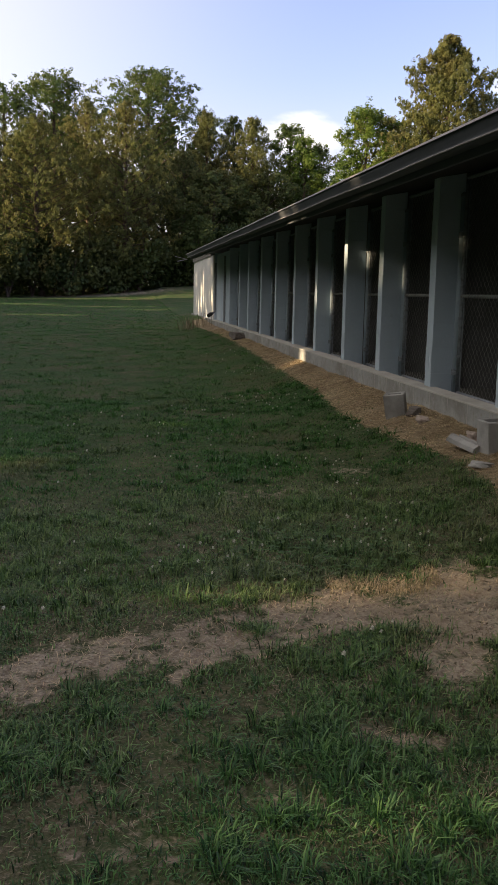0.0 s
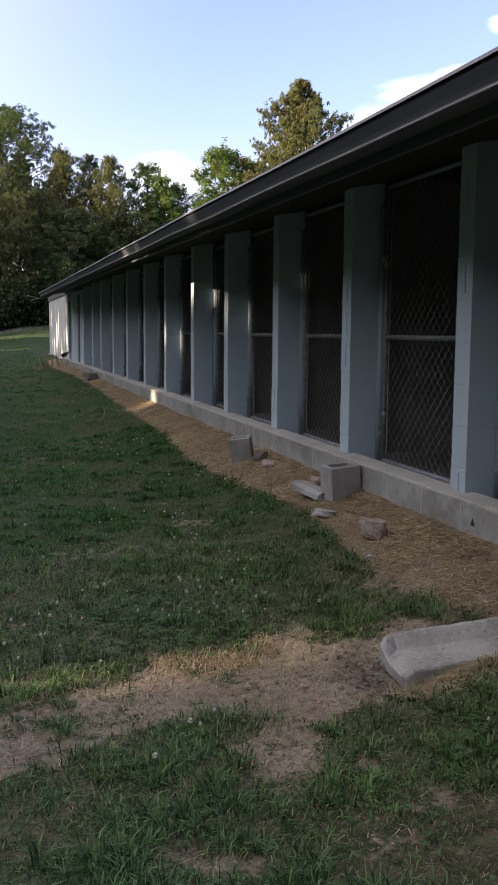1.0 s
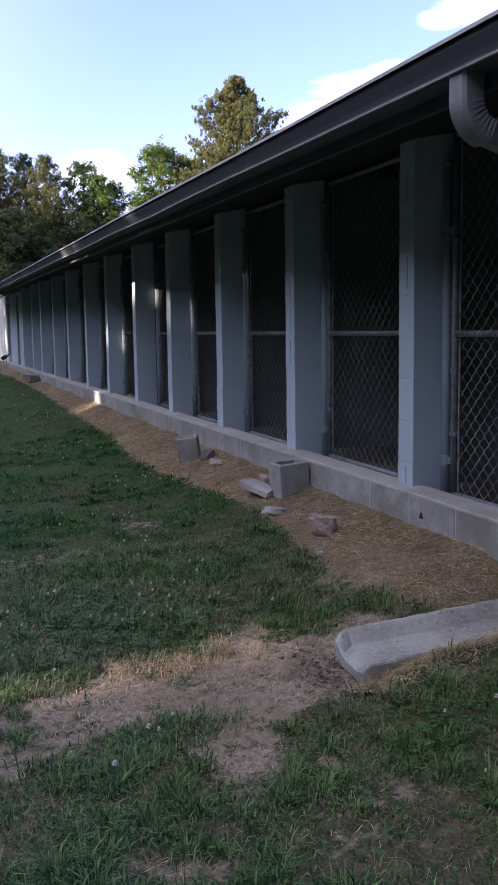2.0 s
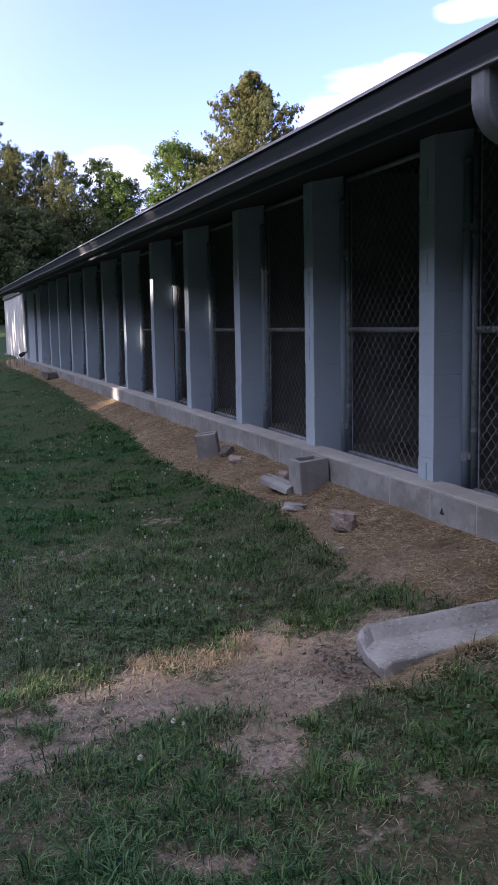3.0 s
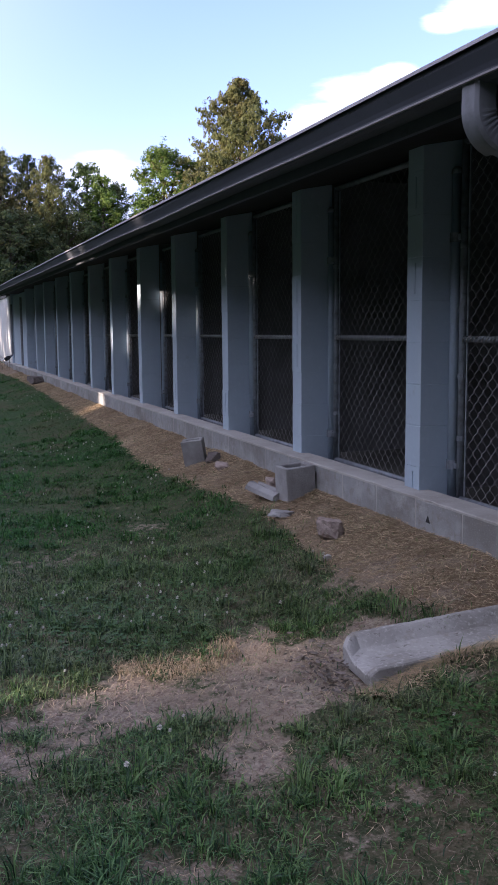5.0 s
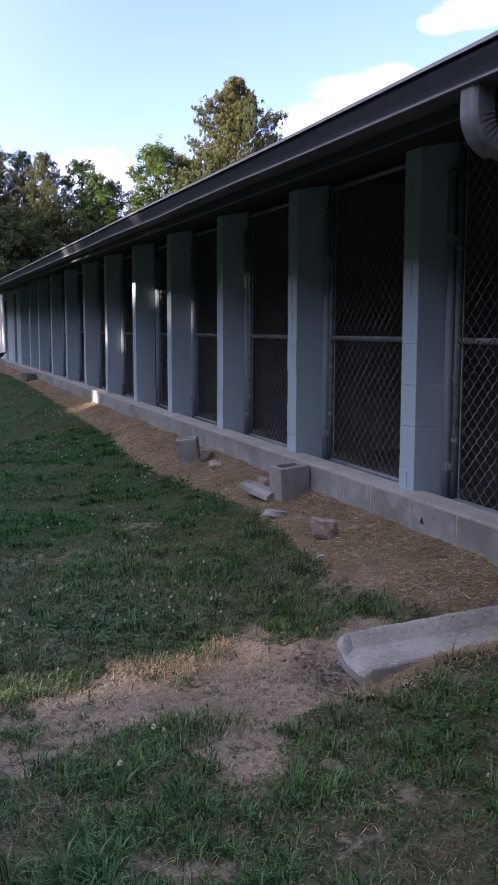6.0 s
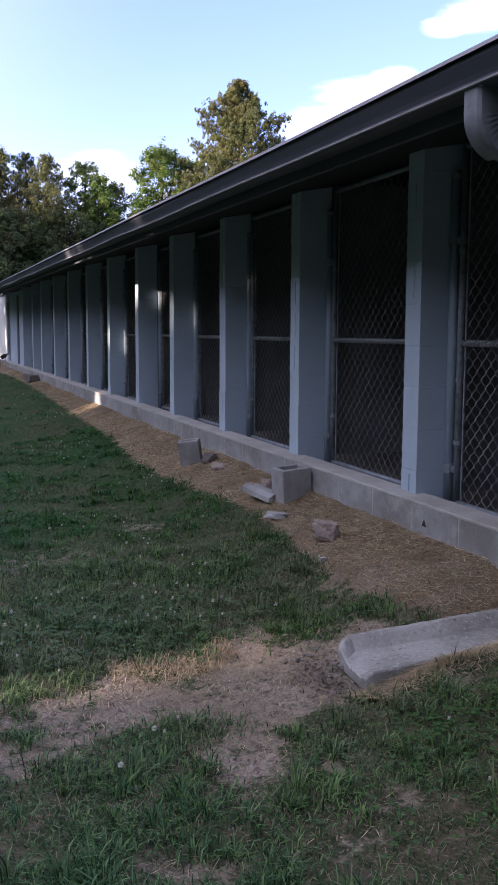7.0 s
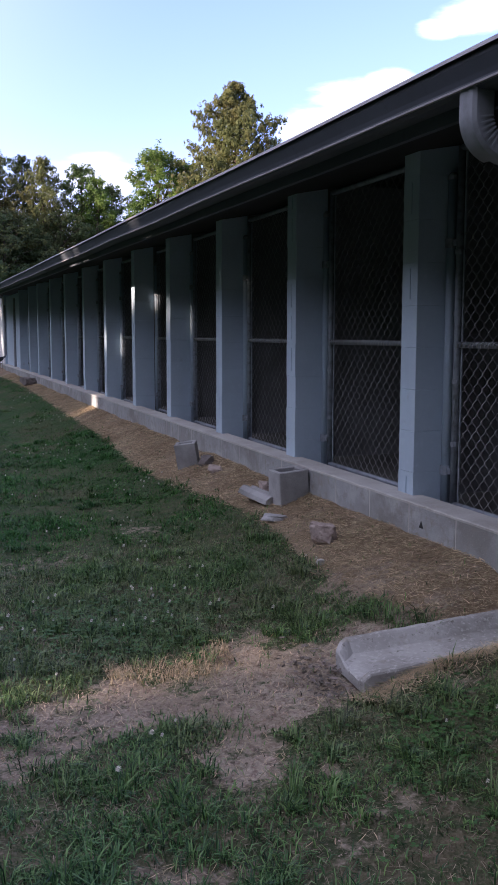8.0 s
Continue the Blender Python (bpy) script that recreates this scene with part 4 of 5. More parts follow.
# place, height and spread of each tree at the far side of the lawn
WOODS = [
    ("pine_tree", PINE, 17.9, 59.0, 17.0, 6.5, "pine", "pine", 220000, 0.064, 0.10),
    ("broadleaf_tree", "bright green broadleaf tree lit by the evening sun", 12.5, 58.5, 12.0, 3.1, "leaf", "broad", 52000, 0.08, 0.12),
    ("broadleaf_tree", BROAD, 11.4, 65.0, 10.6, 2.0, "leaf_mid", "broad", 21450, 0.08, 0.12),
    ("broadleaf_tree", "slim bright green broadleaf tree at the wood's edge", 9.3, 60.0, 10.0, 1.7, "leaf", "broad", 20000, 0.08, 0.12),
    ("broadleaf_tree", BROAD, 8.4, 62.0, 11.2, 2.3, "leaf_mid", "broad", 26000, 0.08, 0.12),
    ("pine_tree", PINE, 5.8, 60.0, 11.0, 2.8, "pine", "pine", 46000, 0.056, 0.10),
    ("pine_tree", DARK, 4.7, 64.0, 12.0, 2.9, "pine_shaded", "pine", 46000, 0.056, 0.10),
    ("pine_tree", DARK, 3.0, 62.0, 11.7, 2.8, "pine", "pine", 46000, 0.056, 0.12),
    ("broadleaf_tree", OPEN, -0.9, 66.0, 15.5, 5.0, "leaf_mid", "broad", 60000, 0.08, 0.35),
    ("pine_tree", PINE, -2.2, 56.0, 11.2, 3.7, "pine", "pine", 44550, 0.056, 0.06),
    ("pine_tree", DARK, 1.2, 59.0, 8.6, 3.5, "pine_shaded", "pine", 29040, 0.056, 0.05),
    ("broadleaf_tree", OPEN, -6.4, 63.0, 14.3, 4.6, "leaf_mid", "broad", 52000, 0.08, 0.2),
    ("pine_tree", PINE, -4.2, 58.0, 11.8, 3.5, "pine", "pine", 34650, 0.056, 0.06),
    ("pine_tree", PINE, -6.9, 54.0, 10.2, 4.1, "pine", "pine", 44550, 0.056, 0.05),
    ("broadleaf_tree", BROAD, -9.9, 62.0, 13.2, 4.1, "leaf_mid", "broad", 34000, 0.08, 0.15),
    ("pine_tree", DARK, -10.2, 55.0, 10.2, 4.1, "pine_shaded", "pine", 31350, 0.056, 0.05),
    ("broadleaf_tree", BROAD, -14.5, 57.0, 13.0, 4.6, "leaf_mid", "broad", 12000, 0.08, 0.1),
    ("broadleaf_tree", BROAD, 3.0, 57.5, 7.0, 3.4, "leaf_shaded", "broad", 23100, 0.08, 0.05),
    ("broadleaf_tree", BROAD, 6.4, 58.0, 7.2, 3.4, "leaf_shaded", "broad", 23100, 0.08, 0.05),
    ("broadleaf_tree", BROAD, 10.4, 59.0, 6.4, 2.9, "leaf_shaded", "broad", 19800, 0.08, 0.05),
    ("pine_tree", PINE, 16.4, 63.5, 12.4, 2.9, "pine", "pine", 36000, 0.060, 0.1),
    ("pine_tree", DARK, 24.5, 63.0, 13.0, 4.9, "pine_shaded", "pine", 9000, 0.056, 0.1),
]
for i, (name, label, x, y, h, r, leaf, kind, n, size, low) in enumerate(WOODS):
    tree(name, label, x, y, h, r, leaf, kind, int(n * 0.8), size * 1.06, 100 + i, "woodland edge across the lawn", low)


def shrub(x, y, h, r, leaf, n, size, seed):
    gen = np.random.default_rng(seed)
    t = thing("shrub", "dense shrub at the foot of the wood, coloured for shade", "shrub", (x, y, gz(x, y) - 0.05), "shrubs along the wood")
    bm = bmesh.new()
    cs = []
    for k in range(9):
        az, tilt = gen.uniform(0, 6.28), gen.uniform(0.1, 0.9)
        tip = Vector((math.cos(az) * r * tilt, math.sin(az) * r * tilt, h * gen.uniform(0.55, 0.95)))
        tube(bm, [(0, 0, 0), tip * 0.5 + Vector((0, 0, 0.1)), tip], [0.04, 0.025, 0.008], 5, cap=False)
        for q in range(4):
            cs.append((np.array(tip) * (0.35 + 0.65 * gen.random()) + gen.normal(0, 0.2 * r, 3), r * gen.uniform(0.25, 0.5)))
    part("stem", bm, M["bark"], t)
    pts = []
    for c, rad in cs:
        p = gen.normal(size=(n // len(cs), 3))
        p = p / np.linalg.norm(p, axis=1)[:, None] * (gen.random(len(p)) ** 0.4)[:, None] * rad
        pts.append(c + p)
    pts = np.concatenate(pts)
    pts = pts[pts[:, 2] > 0.05]
    ob = mesh_np("foliage", leaf_quads(pts, size, gen, 0.1, 1.4), quads(len(pts)), M[leaf])
    ob.parent = t


gen = np.random.default_rng(55)
for i in range(26):
    x = -16 + i * 1.05 + gen.uniform(-0.4, 0.4)
    y = np.interp(x, [-16, -6, 0, 12], [50.5, 52.5, 55.0, 57.0]) + gen.uniform(-0.6, 1.6)
    shrub(x, y, gen.uniform(2.2, 4.4), gen.uniform(1.1, 1.9), "leaf_shaded" if gen.random() < 0.75 else "pine_shaded", 2700, 0.15, 300 + i)


def wood_mass(name, label, centres, size, leaf, seed, gaps=False):
    g = np.random.default_rng(seed)
    if gaps:
        centres = centres[open_gaps(centres)]
    ob = mesh_np(name, leaf_quads(centres, size, g, 0.1, 1.4), quads(len(centres)), M[leaf])
    return tagged(ob, label, "woods", kind="stuff")


# the deep wood behind the first trees
g = np.random.default_rng(77)
n = 44000
x = g.uniform(-30, 30, n)
top = 7.2 + 3.4 * (x < 1.5) + 2.0 * np.sin(x * 0.7) + 1.3 * np.sin(x * 1.9 + 1)
top = top + 2.2 * ((x > 1.0) & (x < 7.6))
top = np.where((x > 8.2) & (x < 10.0), top * 0.75, top)
y = g.uniform(66, 76, n)
z = g.random(n) ** 0.9 * top
wood_mass("far_woods", "deep wood behind the first trees, coloured for shade", np.stack([x, y, ground_z(x, y) + z], 1), 0.34, "leaf_shaded", 78)

n = 26000
x = g.uniform(-34, 34, n)
y = np.interp(x, [-16, -6, 0, 12], [55.5, 57.5, 60.0, 62.0]) + g.uniform(0, 4, n)
wood_mass("undergrowth", "undergrowth between the trunks, coloured for shade", np.stack([x, y, ground_z(x, y) + 2.6 * g.random(n) ** 1.4], 1), 0.2, "leaf_shaded", 81)

# the wood beside the lawn and on past its back, which keeps the low sun off it
for i in range(23):
    y = -46 + i * 4.6
    tree("broadleaf_tree" if i % 3 else "pine_tree", "tall broadleaf tree in the wood beside the lawn" if i % 3 else "tall pine in the wood beside the lawn", -23.5 + 2.0 * math.sin(i * 2.3), y, (13.4 + 1.6 * math.sin(i * 1.7)) * (0.45 if y > 47 else 1.0), 3.8,
         "leaf_mid" if i % 3 else "pine_shaded", "broad" if i % 3 else "pine", 3000 if i % 3 else 6000, 0.55 if i % 3 else 0.3, 500 + i, "wood beside the lawn", 0.12)
n = 50000
y = g.uniform(-70, 57, n)
x = -27 + g.uniform(-2.5, 2.5, n)
z = g.random(n) * (14.8 + 1.0 * np.sin(y * 0.5) + 0.8 * np.sin(y * 1.3 + 1)) * (1 - 0.6 * smooth(y, 44, 51))
wood_mass("side_woods", "dense wood beside the lawn", np.stack([x, y, ground_z(x, y) + z], 1), 0.68, "leaf_shaded", 79, True)

# added out of view: blocks low sky behind, so south pier faces darken
n = 16000
x = g.uniform(-34, 40, n)
y = -27 + g.uniform(-2.5, 2.5, n)
z = g.random(n) * (15.5 + 1.2 * np.sin(x * 0.6) + 0.7 * np.sin(x * 1.7))
wood_mass("unseen_rear_woods", "unseen wood added behind the lawn to block rear sky", np.stack([x, y, ground_z(x, y) + z], 1), 0.8, "leaf_shaded", 80, True)


# ---- grass, straw and small growth ----
def blades(x, y, height, width, gen, lie=0.35, segments=2, az=None, flat=False):
    """Curved tapering blades: two quads and a tip, or one tapering quad far off."""
    n = len(x)
    z = ground_z(x, y) + 0.012 * wobble(x, y, 2.2, 3.0) + 0.006 * wobble(x, y, 9.0, 4.0) - 0.004
    root = np.stack([x, y, z], 1)
    az = gen.uniform(0, 2 * np.pi, n) if az is None else az
    out = np.stack([np.cos(az), np.sin(az), np.zeros(n)], 1)
    side = np.stack([-np.sin(az), np.cos(az), np.zeros(n)], 1) * (width * gen.uniform(0.6, 1.3, n))[:, None]
    h = height * gen.uniform(0.5, 1.3, n)
    bend = np.clip(gen.normal(lie, 0.3, n), 0.02, 1.4)
    tip = root + out * (h * np.sin(bend))[:, None] + np.array((0, 0, 1)) * (h * np.cos(bend))[:, None]
    mid = root + out * (h * 0.5 * np.sin(bend * 0.45))[:, None] + np.array((0, 0, 1)) * (h * 0.55 * np.cos(bend * 0.45))[:, None]
    if flat:
        rise = gen.uniform(0.0, 0.25, n) * h
        tip = root + out * h[:, None] + np.array((0, 0, 1)) * rise[:, None]
        root = root + np.array((0, 0, 0.006)) + np.array((0, 0, 1)) * (gen.uniform(0, 0.012, n))[:, None]
        mid = (root + tip) / 2 + side * 0.8
    if segments == 1:
        v = np.stack([root - side, root + side, tip + side * 0.15, tip - side * 0.15], 1)
        return v.reshape(-1, 3), quads(n)
    v = np.stack([root - side * 0.8, root + side * 0.8, mid + side, mid - side, tip + side * 0.12, tip - side * 0.12], 1)
    b = 6 * np.arange(n)[:, None]
    f = np.concatenate([b + np.array((0, 1, 2, 3)), b + np.array((3, 2, 4, 5))], 0)
    return v.reshape(-1, 3), f


def scatter(x0, x1, y0, y1, per_m2, gen):
    n = int((x1 - x0) * (y1 - y0) * per_m2)
    return gen.uniform(x0, x1, n), gen.uniform(y0, y1, n)


def under_splash(x, y):
    """True under the splash block, where nothing grows."""
    return (x > SPLASH_AT[0] - 0.02) & (np.abs(y - SPLASH_AT[1] + 0.07 * (x - SPLASH_AT[0])) < 0.165)


def lawn_cover(x, y):
    """How thickly grass grows: thin on dirt and straw, in tufts elsewhere."""
    tuft = (0.68 + 0.40 * wobble(x, y, 3.1, 5.0) + 0.25 * wobble(x, y, 11.0, 6.0))
    worn = 1 - 0.62 * smooth(wobble(x, y, 2.6, 14.0) + 0.5 * wobble(x, y, 7.0, 15.0), -0.1, 0.75) * (1 - smooth(y, 1.9, 3.4)) * (0.3 + 0.7 * smooth(x, -2.3, -1.7))   # thin, tan places by the path
    return np.clip(tuft, 0.2, 1.0) * ~under_splash(x, y) * worn * (1 - 0.97 * smooth(bare_at(x, y) + 0.16 * wobble(x, y, 16.0, 2.0) + 0.16 * wobble(x, y, 40.0, 8.0), 0.06, 0.52)) * (1 - 0.97 * smooth(straw_at(x, y), 0.2, 0.7))


gen = np.random.default_rng(11)
for name, label, x0, x1, y0, y1, per, tufts, height, width, seg in (
        ("grass", "short tufted lawn grass with clover", -3.4, -0.15, 0.6, 4.6, 16500, 225, 0.036, 0.0018, 2),
        ("grass", "short lawn grass farther along the wall", -4.6, -0.3, 4.6, 10.0, 4600, 70, 0.032, 0.0030, 2),
        ("grass", "lawn grass beside the trodden path", -9.0, -3.2, 0.6, 10.0, 420, 2, 0.034, 0.006, 1),
        ("grass", "lawn grass running back from the path", -9.0, -0.3, -7.0, 0.7, 420, 2, 0.034, 0.006, 1),
        ("grass", "lawn grass toward the far end of the building", -7.5, -0.2, 10.0, 26.0, 1300, 9, 0.034, 0.0055, 1),
        ("grass", "lawn grass running up to the wood", -13.0, 3.0, 26.0, 54.0, 150, 0, 0.055, 0.020, 1)):
    fade = 0.16 * abs(y0)   # neighbouring stretches of lawn overlap and thin out into each other
    x, y = scatter(x0, x1, y0 - fade, y1 + 0.16 * y1, per, gen)
    keep = gen.random(len(x)) < lawn_cover(x, y) * smooth(x, x0, x0 + 0.5) * smooth(y, y0 - fade, y0 + fade) * (1 - smooth(y, y1 - 0.16 * y1, y1 + 0.16 * y1))
    x, y = x[keep], y[keep]
    tall = height * (0.6 + 0.6 * smooth(wobble(x, y, 2.3, 8.0), -0.2, 0.9))
    # tufts: blades crowd round a crown and lean outward
    tx, ty = scatter(x0, x1, y0, y1, tufts, gen)
    keep = gen.random(len(tx)) < lawn_cover(tx, ty) ** 1.4 * (0.35 + 0.65 * smooth(wobble(tx, ty, 1.7, 12.0), -0.5, 0.6))
    tx, ty = tx[keep], ty[keep]
    k = 42
    spread = np.repeat(gen.uniform(0.012, 0.034, len(tx)), k) * (width / 0.0021) ** 0.6
    bx = np.repeat(tx, k) + gen.normal(0, 1, len(tx) * k) * spread
    by = np.repeat(ty, k) + gen.normal(0, 1, len(tx) * k) * spread
    bt = height * np.repeat(gen.uniform(0.9, 1.6, len(tx)) + 1.1 * gen.random(len(tx)) ** 4, k)
    az = np.concatenate([gen.uniform(0, 2 * np.pi, len(x)), np.arctan2(by - np.repeat(ty, k), bx - np.repeat(tx, k)) + gen.normal(0, 0.5, len(bx))])
    x, y, tall = np.concatenate([x, bx]), np.concatenate([y, by]), np.concatenate([tall, bt])
    v, f = blades(x, y, tall, width, gen, 0.85 if seg == 2 and y0 < 4 else 1.0, seg, az)
    tagged(mesh_np(name, v, f, M["blade" if seg == 2 and y0 < 4 else "lush"]), label, "grass", kind="stuff")
    x, y = scatter(x0, x1, y0, y1, per * (0.42 if seg == 2 and y0 < 4 else 0.08), gen)
    keep = gen.random(len(x)) < (1 - 0.55 * smooth(bare_at(x, y), 0.3, 0.7)) * (0.25 + 0.75 * smooth(wobble(x, y, 2.7, 9.0), -0.1, 0.7)) * (0.35 + 0.65 * smooth(x, -2.3, -1.7)) * ~under_splash(x, y)
    x, y = x[keep], y[keep]
    v, f = blades(x, y, np.full(len(x), height * 0.8), width * 0.42, gen, 1.25, seg, None, True)
    tagged(mesh_np("dry_grass", v, f, M["dry"]), "dry bent grass stalks in the lawn", "grass", kind="stuff")

# two thick tufts standing out into the bare path
for cx, cy, sx, sy, k in ((-1.58, 2.26, 0.10, 0.06, 1300), (-2.02, 2.42, 0.04, 0.025, 220)):
    x, y = gen.normal(cx, sx, k), gen.normal(cy, sy, k)
    v, f = blades(x, y, np.full(k, 0.036), 0.0019, gen, 1.0, 2)
    tagged(mesh_np("grass_tuft", v, f, M["blade"]), "thick green grass tuft at the edge of the bare path", "grass", kind="stuff")

# dry clippings on the bare dirt
x, y = scatter(-3.3, -0.15, 1.5, 3.5, 2600, gen)
keep = gen.random(len(x)) < smooth(bare_at(x, y), 0.15, 0.6)
x, y = x[keep], y[keep]
v, f = blades(x, y, np.full(len(x), 0.026), 0.0010, gen, 1.35, 2, None, True)
tagged(mesh_np("dry_clippings", v, f, M["straw"]), "dry clippings scattered on the bare dirt", "litter", kind="stuff")

# a fringe of dead, standing grass along the upper edge of the path
x = gen.uniform(-1.66, -1.18, 1700)
y = np.interp(x, [-1.75, -1.63, -1.47, -1.33, -1.18], [2.84, 2.88, 2.78, 2.78, 2.92]) + gen.normal(0.0, 0.06, len(x))
v, f = blades(x, y, np.full(len(x), 0.030), 0.0012, gen, 1.0, 2)
tagged(mesh_np("dead_grass", v, f, M["straw"]), "dead straw-coloured grass fringing the bare path", "grass", kind="stuff")

# straw lying along the wall
x, y = gen.uniform(-0.72, -0.1, 110000), 1.6 + 20 * gen.random(110000) ** 1.6
keep = gen.random(len(x)) < straw_at(x, y) * (1 - 0.7 * bare_at(x, y)) * ~under_splash(x, y)
x, y = x[keep], y[keep]
n = len(x)
az, tilt = gen.uniform(0, np.pi, n), gen.normal(0, 0.16, n)
d = np.stack([np.cos(az) * np.cos(tilt), np.sin(az) * np.cos(tilt), np.sin(tilt)], 1) * (gen.uniform(0.010, 0.045, n) / 2)[:, None]
w = np.stack([-np.sin(az), np.cos(az), gen.normal(0, 0.4, n)], 1) * (gen.uniform(0.0004, 0.0009, n) * (1 + 0.09 * y))[:, None]
c = np.stack([x, y, ground_z(x, y) + 0.012 * wobble(x, y, 2.2, 3.0) + 0.006 * wobble(x, y, 9.0, 4.0) + gen.uniform(0.002, 0.012, n)], 1)
tagged(mesh_np("straw", np.stack([c - d - w, c - d + w, c + d + w, c + d - w], 1).reshape(-1, 3), quads(n), M["straw"]), "loose straw strewn along the foundation", "straw", kind="stuff")

# clods and grit on the bare dirt
x, y = scatter(-3.4, -0.15, 1.4, 3.6, 6000, gen)
keep = gen.random(len(x)) < smooth(bare_at(x, y), 0.25, 0.8)
x, y = x[keep], y[keep]
n = len(x)
tet = np.array([(0, 0, 0.8), (0.9, 0, 0), (0, 0.9, 0), (-0.9, 0, 0), (0, -0.9, 0), (0, 0, -0.6)])
fc = np.array([(0, 1, 2), (0, 2, 3), (0, 3, 4), (0, 4, 1), (5, 2, 1), (5, 3, 2), (5, 4, 3), (5, 1, 4)])
s = (0.0022 + 0.007 * gen.random(n) ** 6)
v = tet[None] * gen.uniform(0.6, 1.3, (n, 6, 3)) * s[:, None, None] + np.stack([x, y, ground_z(x, y) + 0.012 * wobble(x, y, 2.2, 3.0) + 0.006 * wobble(x, y, 9.0, 4.0) - 0.015 * bare_at(x, y)], 1)[:, None]
f = (6 * np.arange(n)[:, None, None] + fc[None]).reshape(-1, 3)
tagged(mesh_np("dirt_clods", v.reshape(-1, 3), f, M["pebble"]), "small clods and grit on the bare dirt", "dirt", kind="stuff")


# dead leaves caught before the splash block, and straw along its side
x, y = gen.normal(-0.92, 0.07, 260), gen.normal(2.50, 0.13, 260)
keep = x < -0.88
x, y = x[keep], y[keep]
c = np.stack([x, y, ground_z(x, y) + gen.uniform(0.0, 0.02, len(x))], 1)
v = leaf_quads(c, 0.017, gen, 0.0, 1.9)
v[:, 2] = np.repeat(c[:, 2], 4) + (v[:, 2] - np.repeat(c[:, 2], 4)) * 0.35
tagged(mesh_np("leaf_litter", v, quads(len(x)), M["litter"]), "dead leaves and bark caught before the splash block", "litter", kind="stuff")
x, y = gen.uniform(-0.95, -0.2, 2600), 2.27 + np.abs(gen.normal(0, 0.05, 2600)) * gen.choice([-1.3, 0.25], 2600)
v, f = blades(x, y, np.full(len(x), 0.05), 0.0009, gen, 1.35, 2, None, True)
v[:, 2] += 0.02
tagged(mesh_np("straw", v, f, M["straw"]), "loose straw lying along the splash block", "straw", kind="stuff")


# white clover heads on stalks
def clover_blooms():
    x, y = [], []
    for cx, cy, r, k in ((-1.45, 3.3, 0.36, 15), (-1.75, 3.6, 0.45, 13), (-1.25, 3.7, 0.40, 9), (-0.75, 6.2, 0.3, 22), (-0.95, 8.6, 0.5, 30), (-0.62, 11.5, 0.5, 40), (-0.55, 14.5, 0.6, 30), (-1.1, 5.0, 0.5, 16),
                         (-0.62, 1.75, 0.22, 12), (-1.68, 2.05, 0.2, 6), (-0.8, 1.5, 0.2, 5), (-2.3, 3.2, 0.5, 14), (-2.8, 2.5, 0.5, 8), (-2.6, 5.5, 1.0, 22), (-1.8, 7.5, 1.0, 30), (-0.55, 3.6, 0.15, 3)):
        x += list(gen.normal(cx, r * 0.6, k))
        y += list(gen.normal(cy, r * 0.6, k))
    x, y = np.array(x), np.array(y)
    keep = (straw_at(x, y) < 0.5) & (bare_at(x, y) < 0.6)
    x, y = x[keep], y[keep]
    verts, faces = [], []
    for px, py in zip(x, y):
        z = gz(px, py)
        h = gen.uniform(0.045, 0.085)
        r = gen.uniform(0.005, 0.0085)
        top = np.array((px + gen.normal(0, 0.008), py + gen.normal(0, 0.008), z + h))
        for k in range(26):   # florets round the head
            a, e = 2.4 * k, math.asin(-0.75 + 1.7 * k / 26)
            d = np.array((math.cos(a) * math.cos(e), math.sin(a) * math.cos(e), math.sin(e)))
            s = np.cross(d, (0.3, 0.2, 0.9))
            s = s / (np.linalg.norm(s) + 1e-6) * r * 0.32
            b = len(verts)
            verts += [top + d * r * 0.3 - s, top + d * r * 0.3 + s, top + d * r * 1.15 + s * 0.6, top + d * r * 1.15 - s * 0.6]
            faces.append((b, b + 1, b + 2, b + 3))
    tagged(mesh_np("clover_blooms", np.array(verts), faces, M["bloom"]), "small white clover heads standing in the grass", "flowers", kind="stuff")


clover_blooms()

# clover leaves in the damp corner by the splash block
x, y = [], []
for cx, cy, r, k in ((-0.56, 1.72, 0.11, 380), (-0.84, 1.86, 0.12, 140), (-1.5, 3.3, 0.3, 500), (-0.95, 1.5, 0.2, 80)):
    x.append(gen.normal(cx, r, k))
    y.append(gen.normal(cy, r, k))
x, y = np.concatenate(x), np.concatenate(y)
keep = bare_at(x, y) < 0.4
x, y = x[keep], y[keep]
c = np.stack([x, y, ground_z(x, y) + gen.uniform(0.02, 0.05, len(x))], 1)
vs = []
for k in range(3):
    a = gen.uniform(0, 6.28, len(x)) * 0 + 2.094 * k + x * 50
    d = np.stack([np.cos(a), np.sin(a), np.full(len(x), 0.25)], 1) * 0.012
    s = np.stack([-np.sin(a), np.cos(a), np.zeros(len(x))], 1) * 0.007
    vs.append(np.stack([c, c + d * 0.6 + s, c + d, c + d * 0.6 - s], 1).reshape(-1, 3))
v = np.concatenate(vs)
tagged(mesh_np("clover_leaves", v, quads(len(v) // 4), M["clover"]), "low clover leaves among the grass", "clover", kind="stuff")

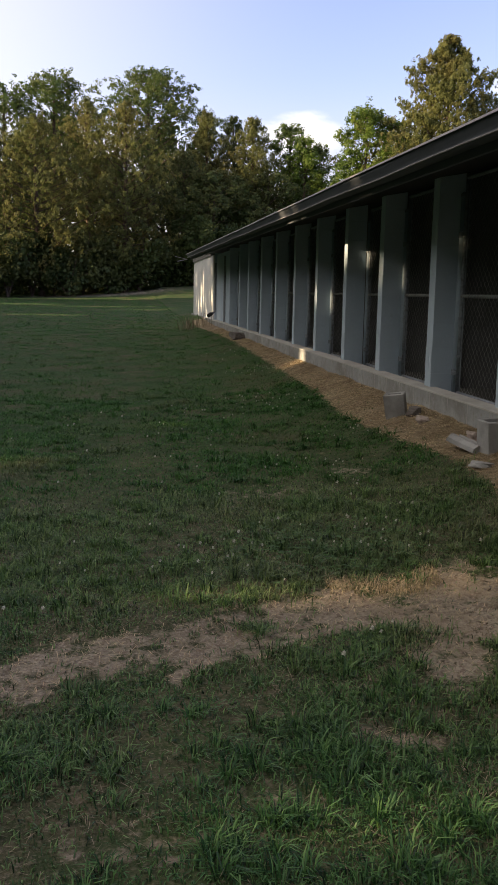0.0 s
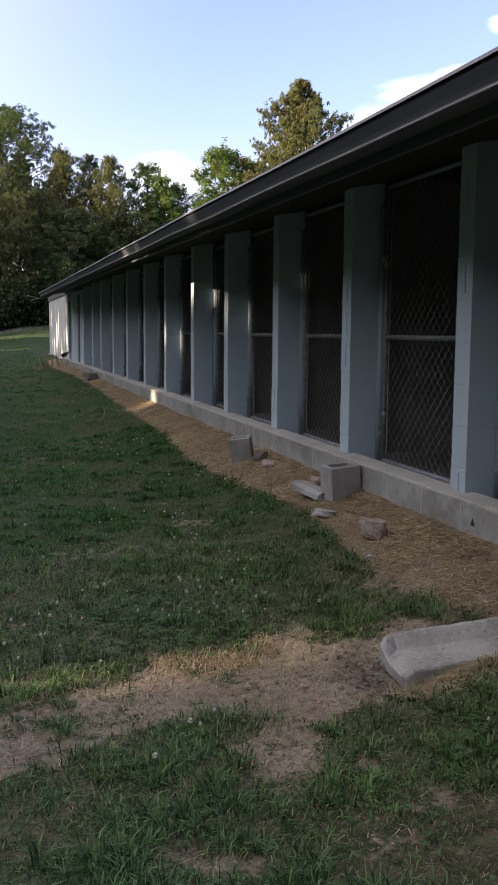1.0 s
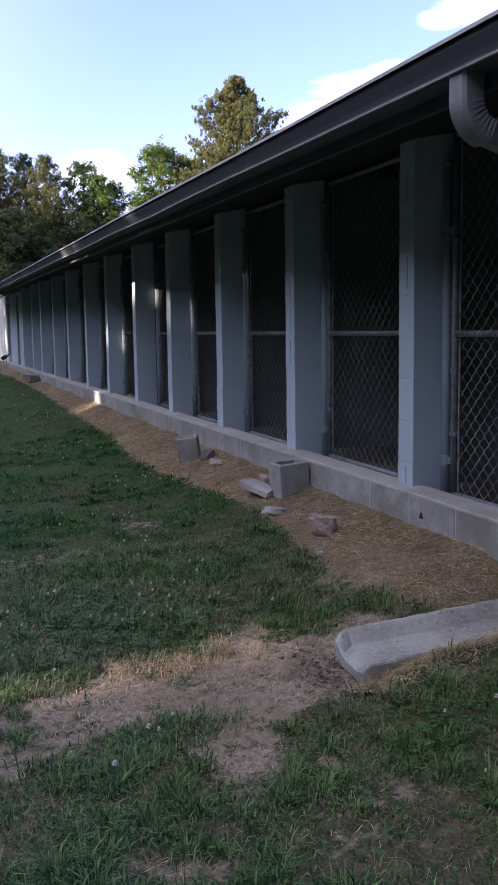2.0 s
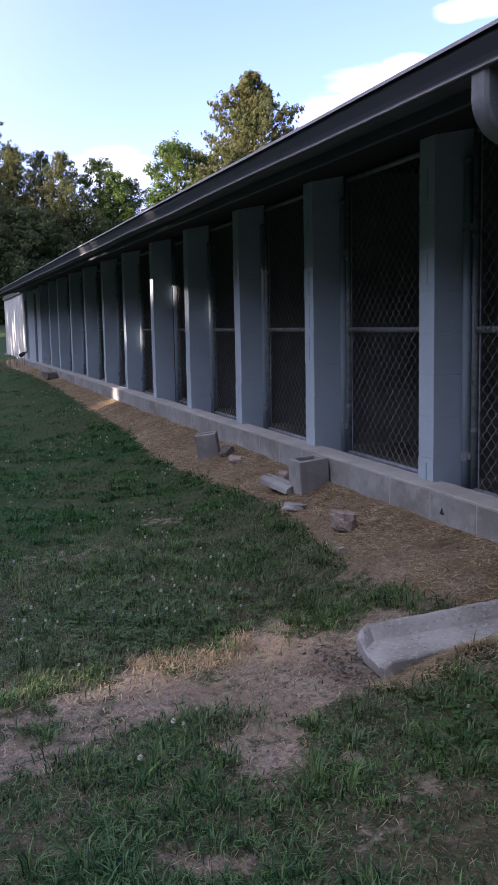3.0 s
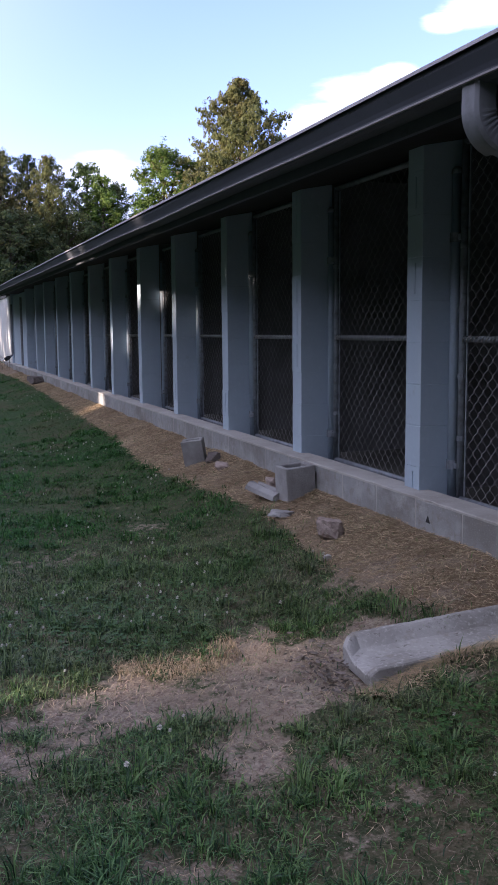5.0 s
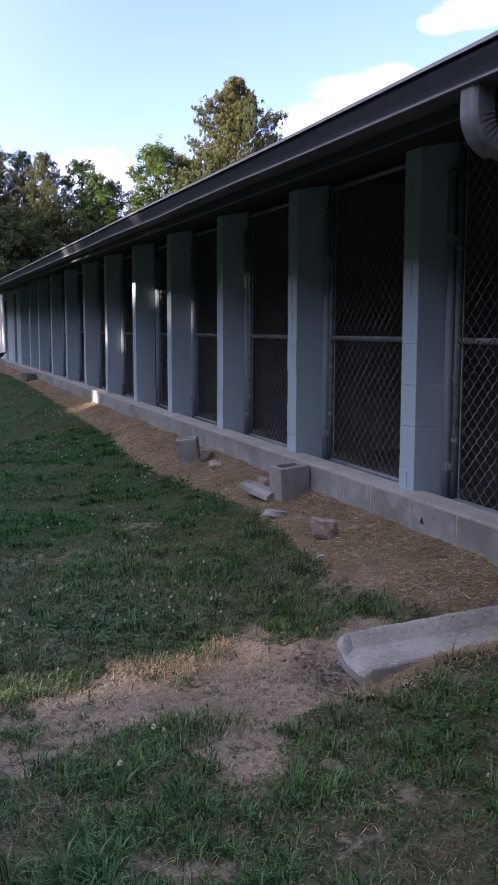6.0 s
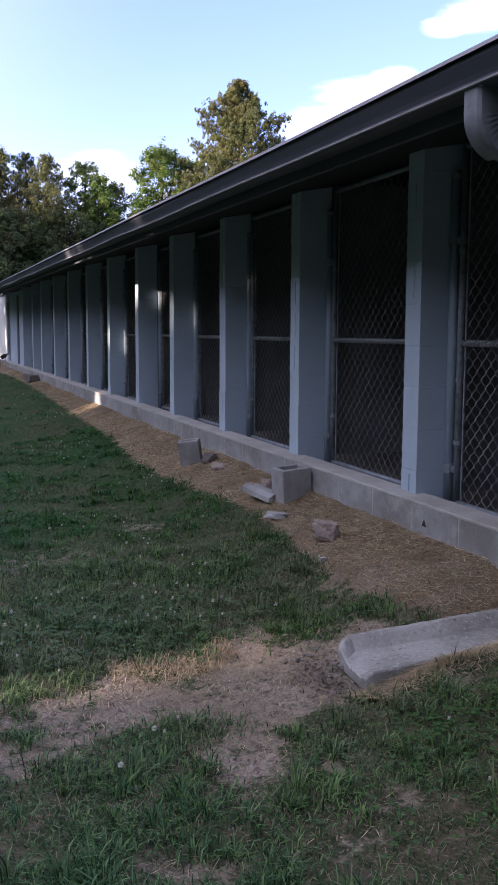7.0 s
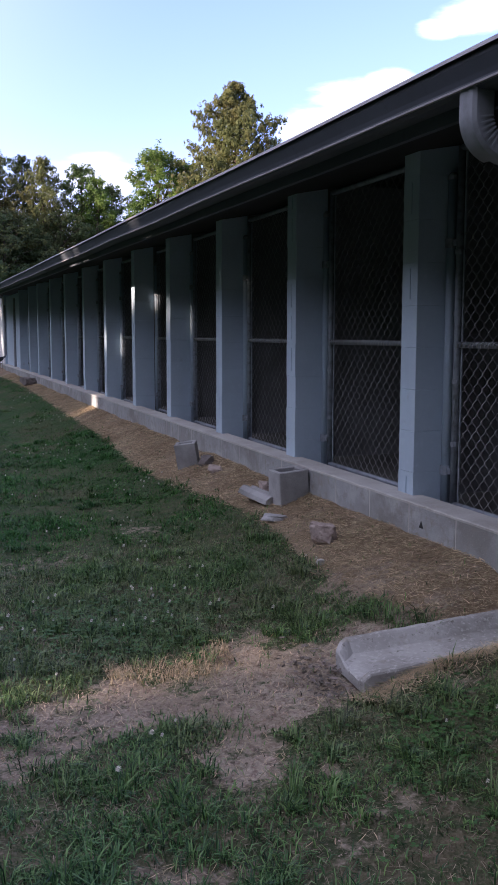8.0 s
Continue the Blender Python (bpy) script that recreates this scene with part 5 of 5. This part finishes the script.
# dry stalks heaped against the white end wall
n = 70
x, y = gen.uniform(-1.0, -0.15, n), gen.uniform(23.2, 24.2, n)
v, f = blades(x, y, np.full(n, 0.32), 0.008, gen, 0.3, 2)
tagged(mesh_np("dry_stalks", v, f, M["dry"]), "dry weed stalks against the far footing", "stalks", kind="stuff")

# ---- foundation blocks ----
found_mesh = block_mesh("foundation_block", 0.14, 0.3985, 0.292, M["concrete"], bevel=0.003)
y = 3.030 - 0.4064 * 23
while y < Y1 - 0.1:
    ob = new("block", found_mesh)
    ob.parent = foundation
    ob.location = (FOUND_X + pick.uniform(-0.004, -0.0025), y + 0.4064 - 0.004, FOUND_TOP - 0.303 + pick.uniform(-0.0015, 0.001))
    y += 0.4064
# the mortar bed that caps the blocks, its edge uneven and broken away in places
bm = bmesh.new()
rows = []
for i in range(401):
    y = -1.0 + (Y1 + 0.9) * (i / 400) ** 1.5
    n1, n2 = noise.noise(Vector((y * 9, 0.3, 1.7))), noise.noise(Vector((y * 31, 4.1, 0.2)))
    chip = 0.016 * max(0.0, noise.noise(Vector((y * 5.3, 8.0, 2.0))) - 0.42) / 0.3
    edge = FOUND_X - 0.0055 + 0.002 * n1 + 0.0015 * n2 + chip
    top = FOUND_TOP + 0.0015 * n1 + 0.001 * n2
    rows.append([bm.verts.new(p) for p in ((edge, y, FOUND_TOP - 0.0135), (edge, y, top - 0.004), (edge + 0.006, y, top), (0.05, y, top + 0.002), (0.05, y, FOUND_TOP - 0.0135))])
for a, b in zip(rows, rows[1:]):
    for k in range(4):
        bm.faces.new((a[k], a[k + 1], b[k + 1], b[k]))
bmesh.ops.recalc_face_normals(bm, faces=bm.faces)
part("mortar_cap", bm, M["mortar"], foundation, "pale worn mortar along the top of the foundation")
WEEP_TURN = 270  # point upward
# no recess: a solid black plug stands for the shade in the hole
bm = bmesh.new()
bmesh.ops.create_cone(bm, cap_ends=True, segments=3, radius1=0.030, radius2=0.022, depth=0.02, matrix=Matrix.Translation((FOUND_X + 0.004, 3.318, 0.104)) @ Euler((0, radians(-90), 0)).to_matrix().to_4x4() @ Euler((0, 0, radians(WEEP_TURN))).to_matrix().to_4x4())
part("weep_hole", bm, M["black"], foundation, "small weep hole, its dark drawn as a black plug")
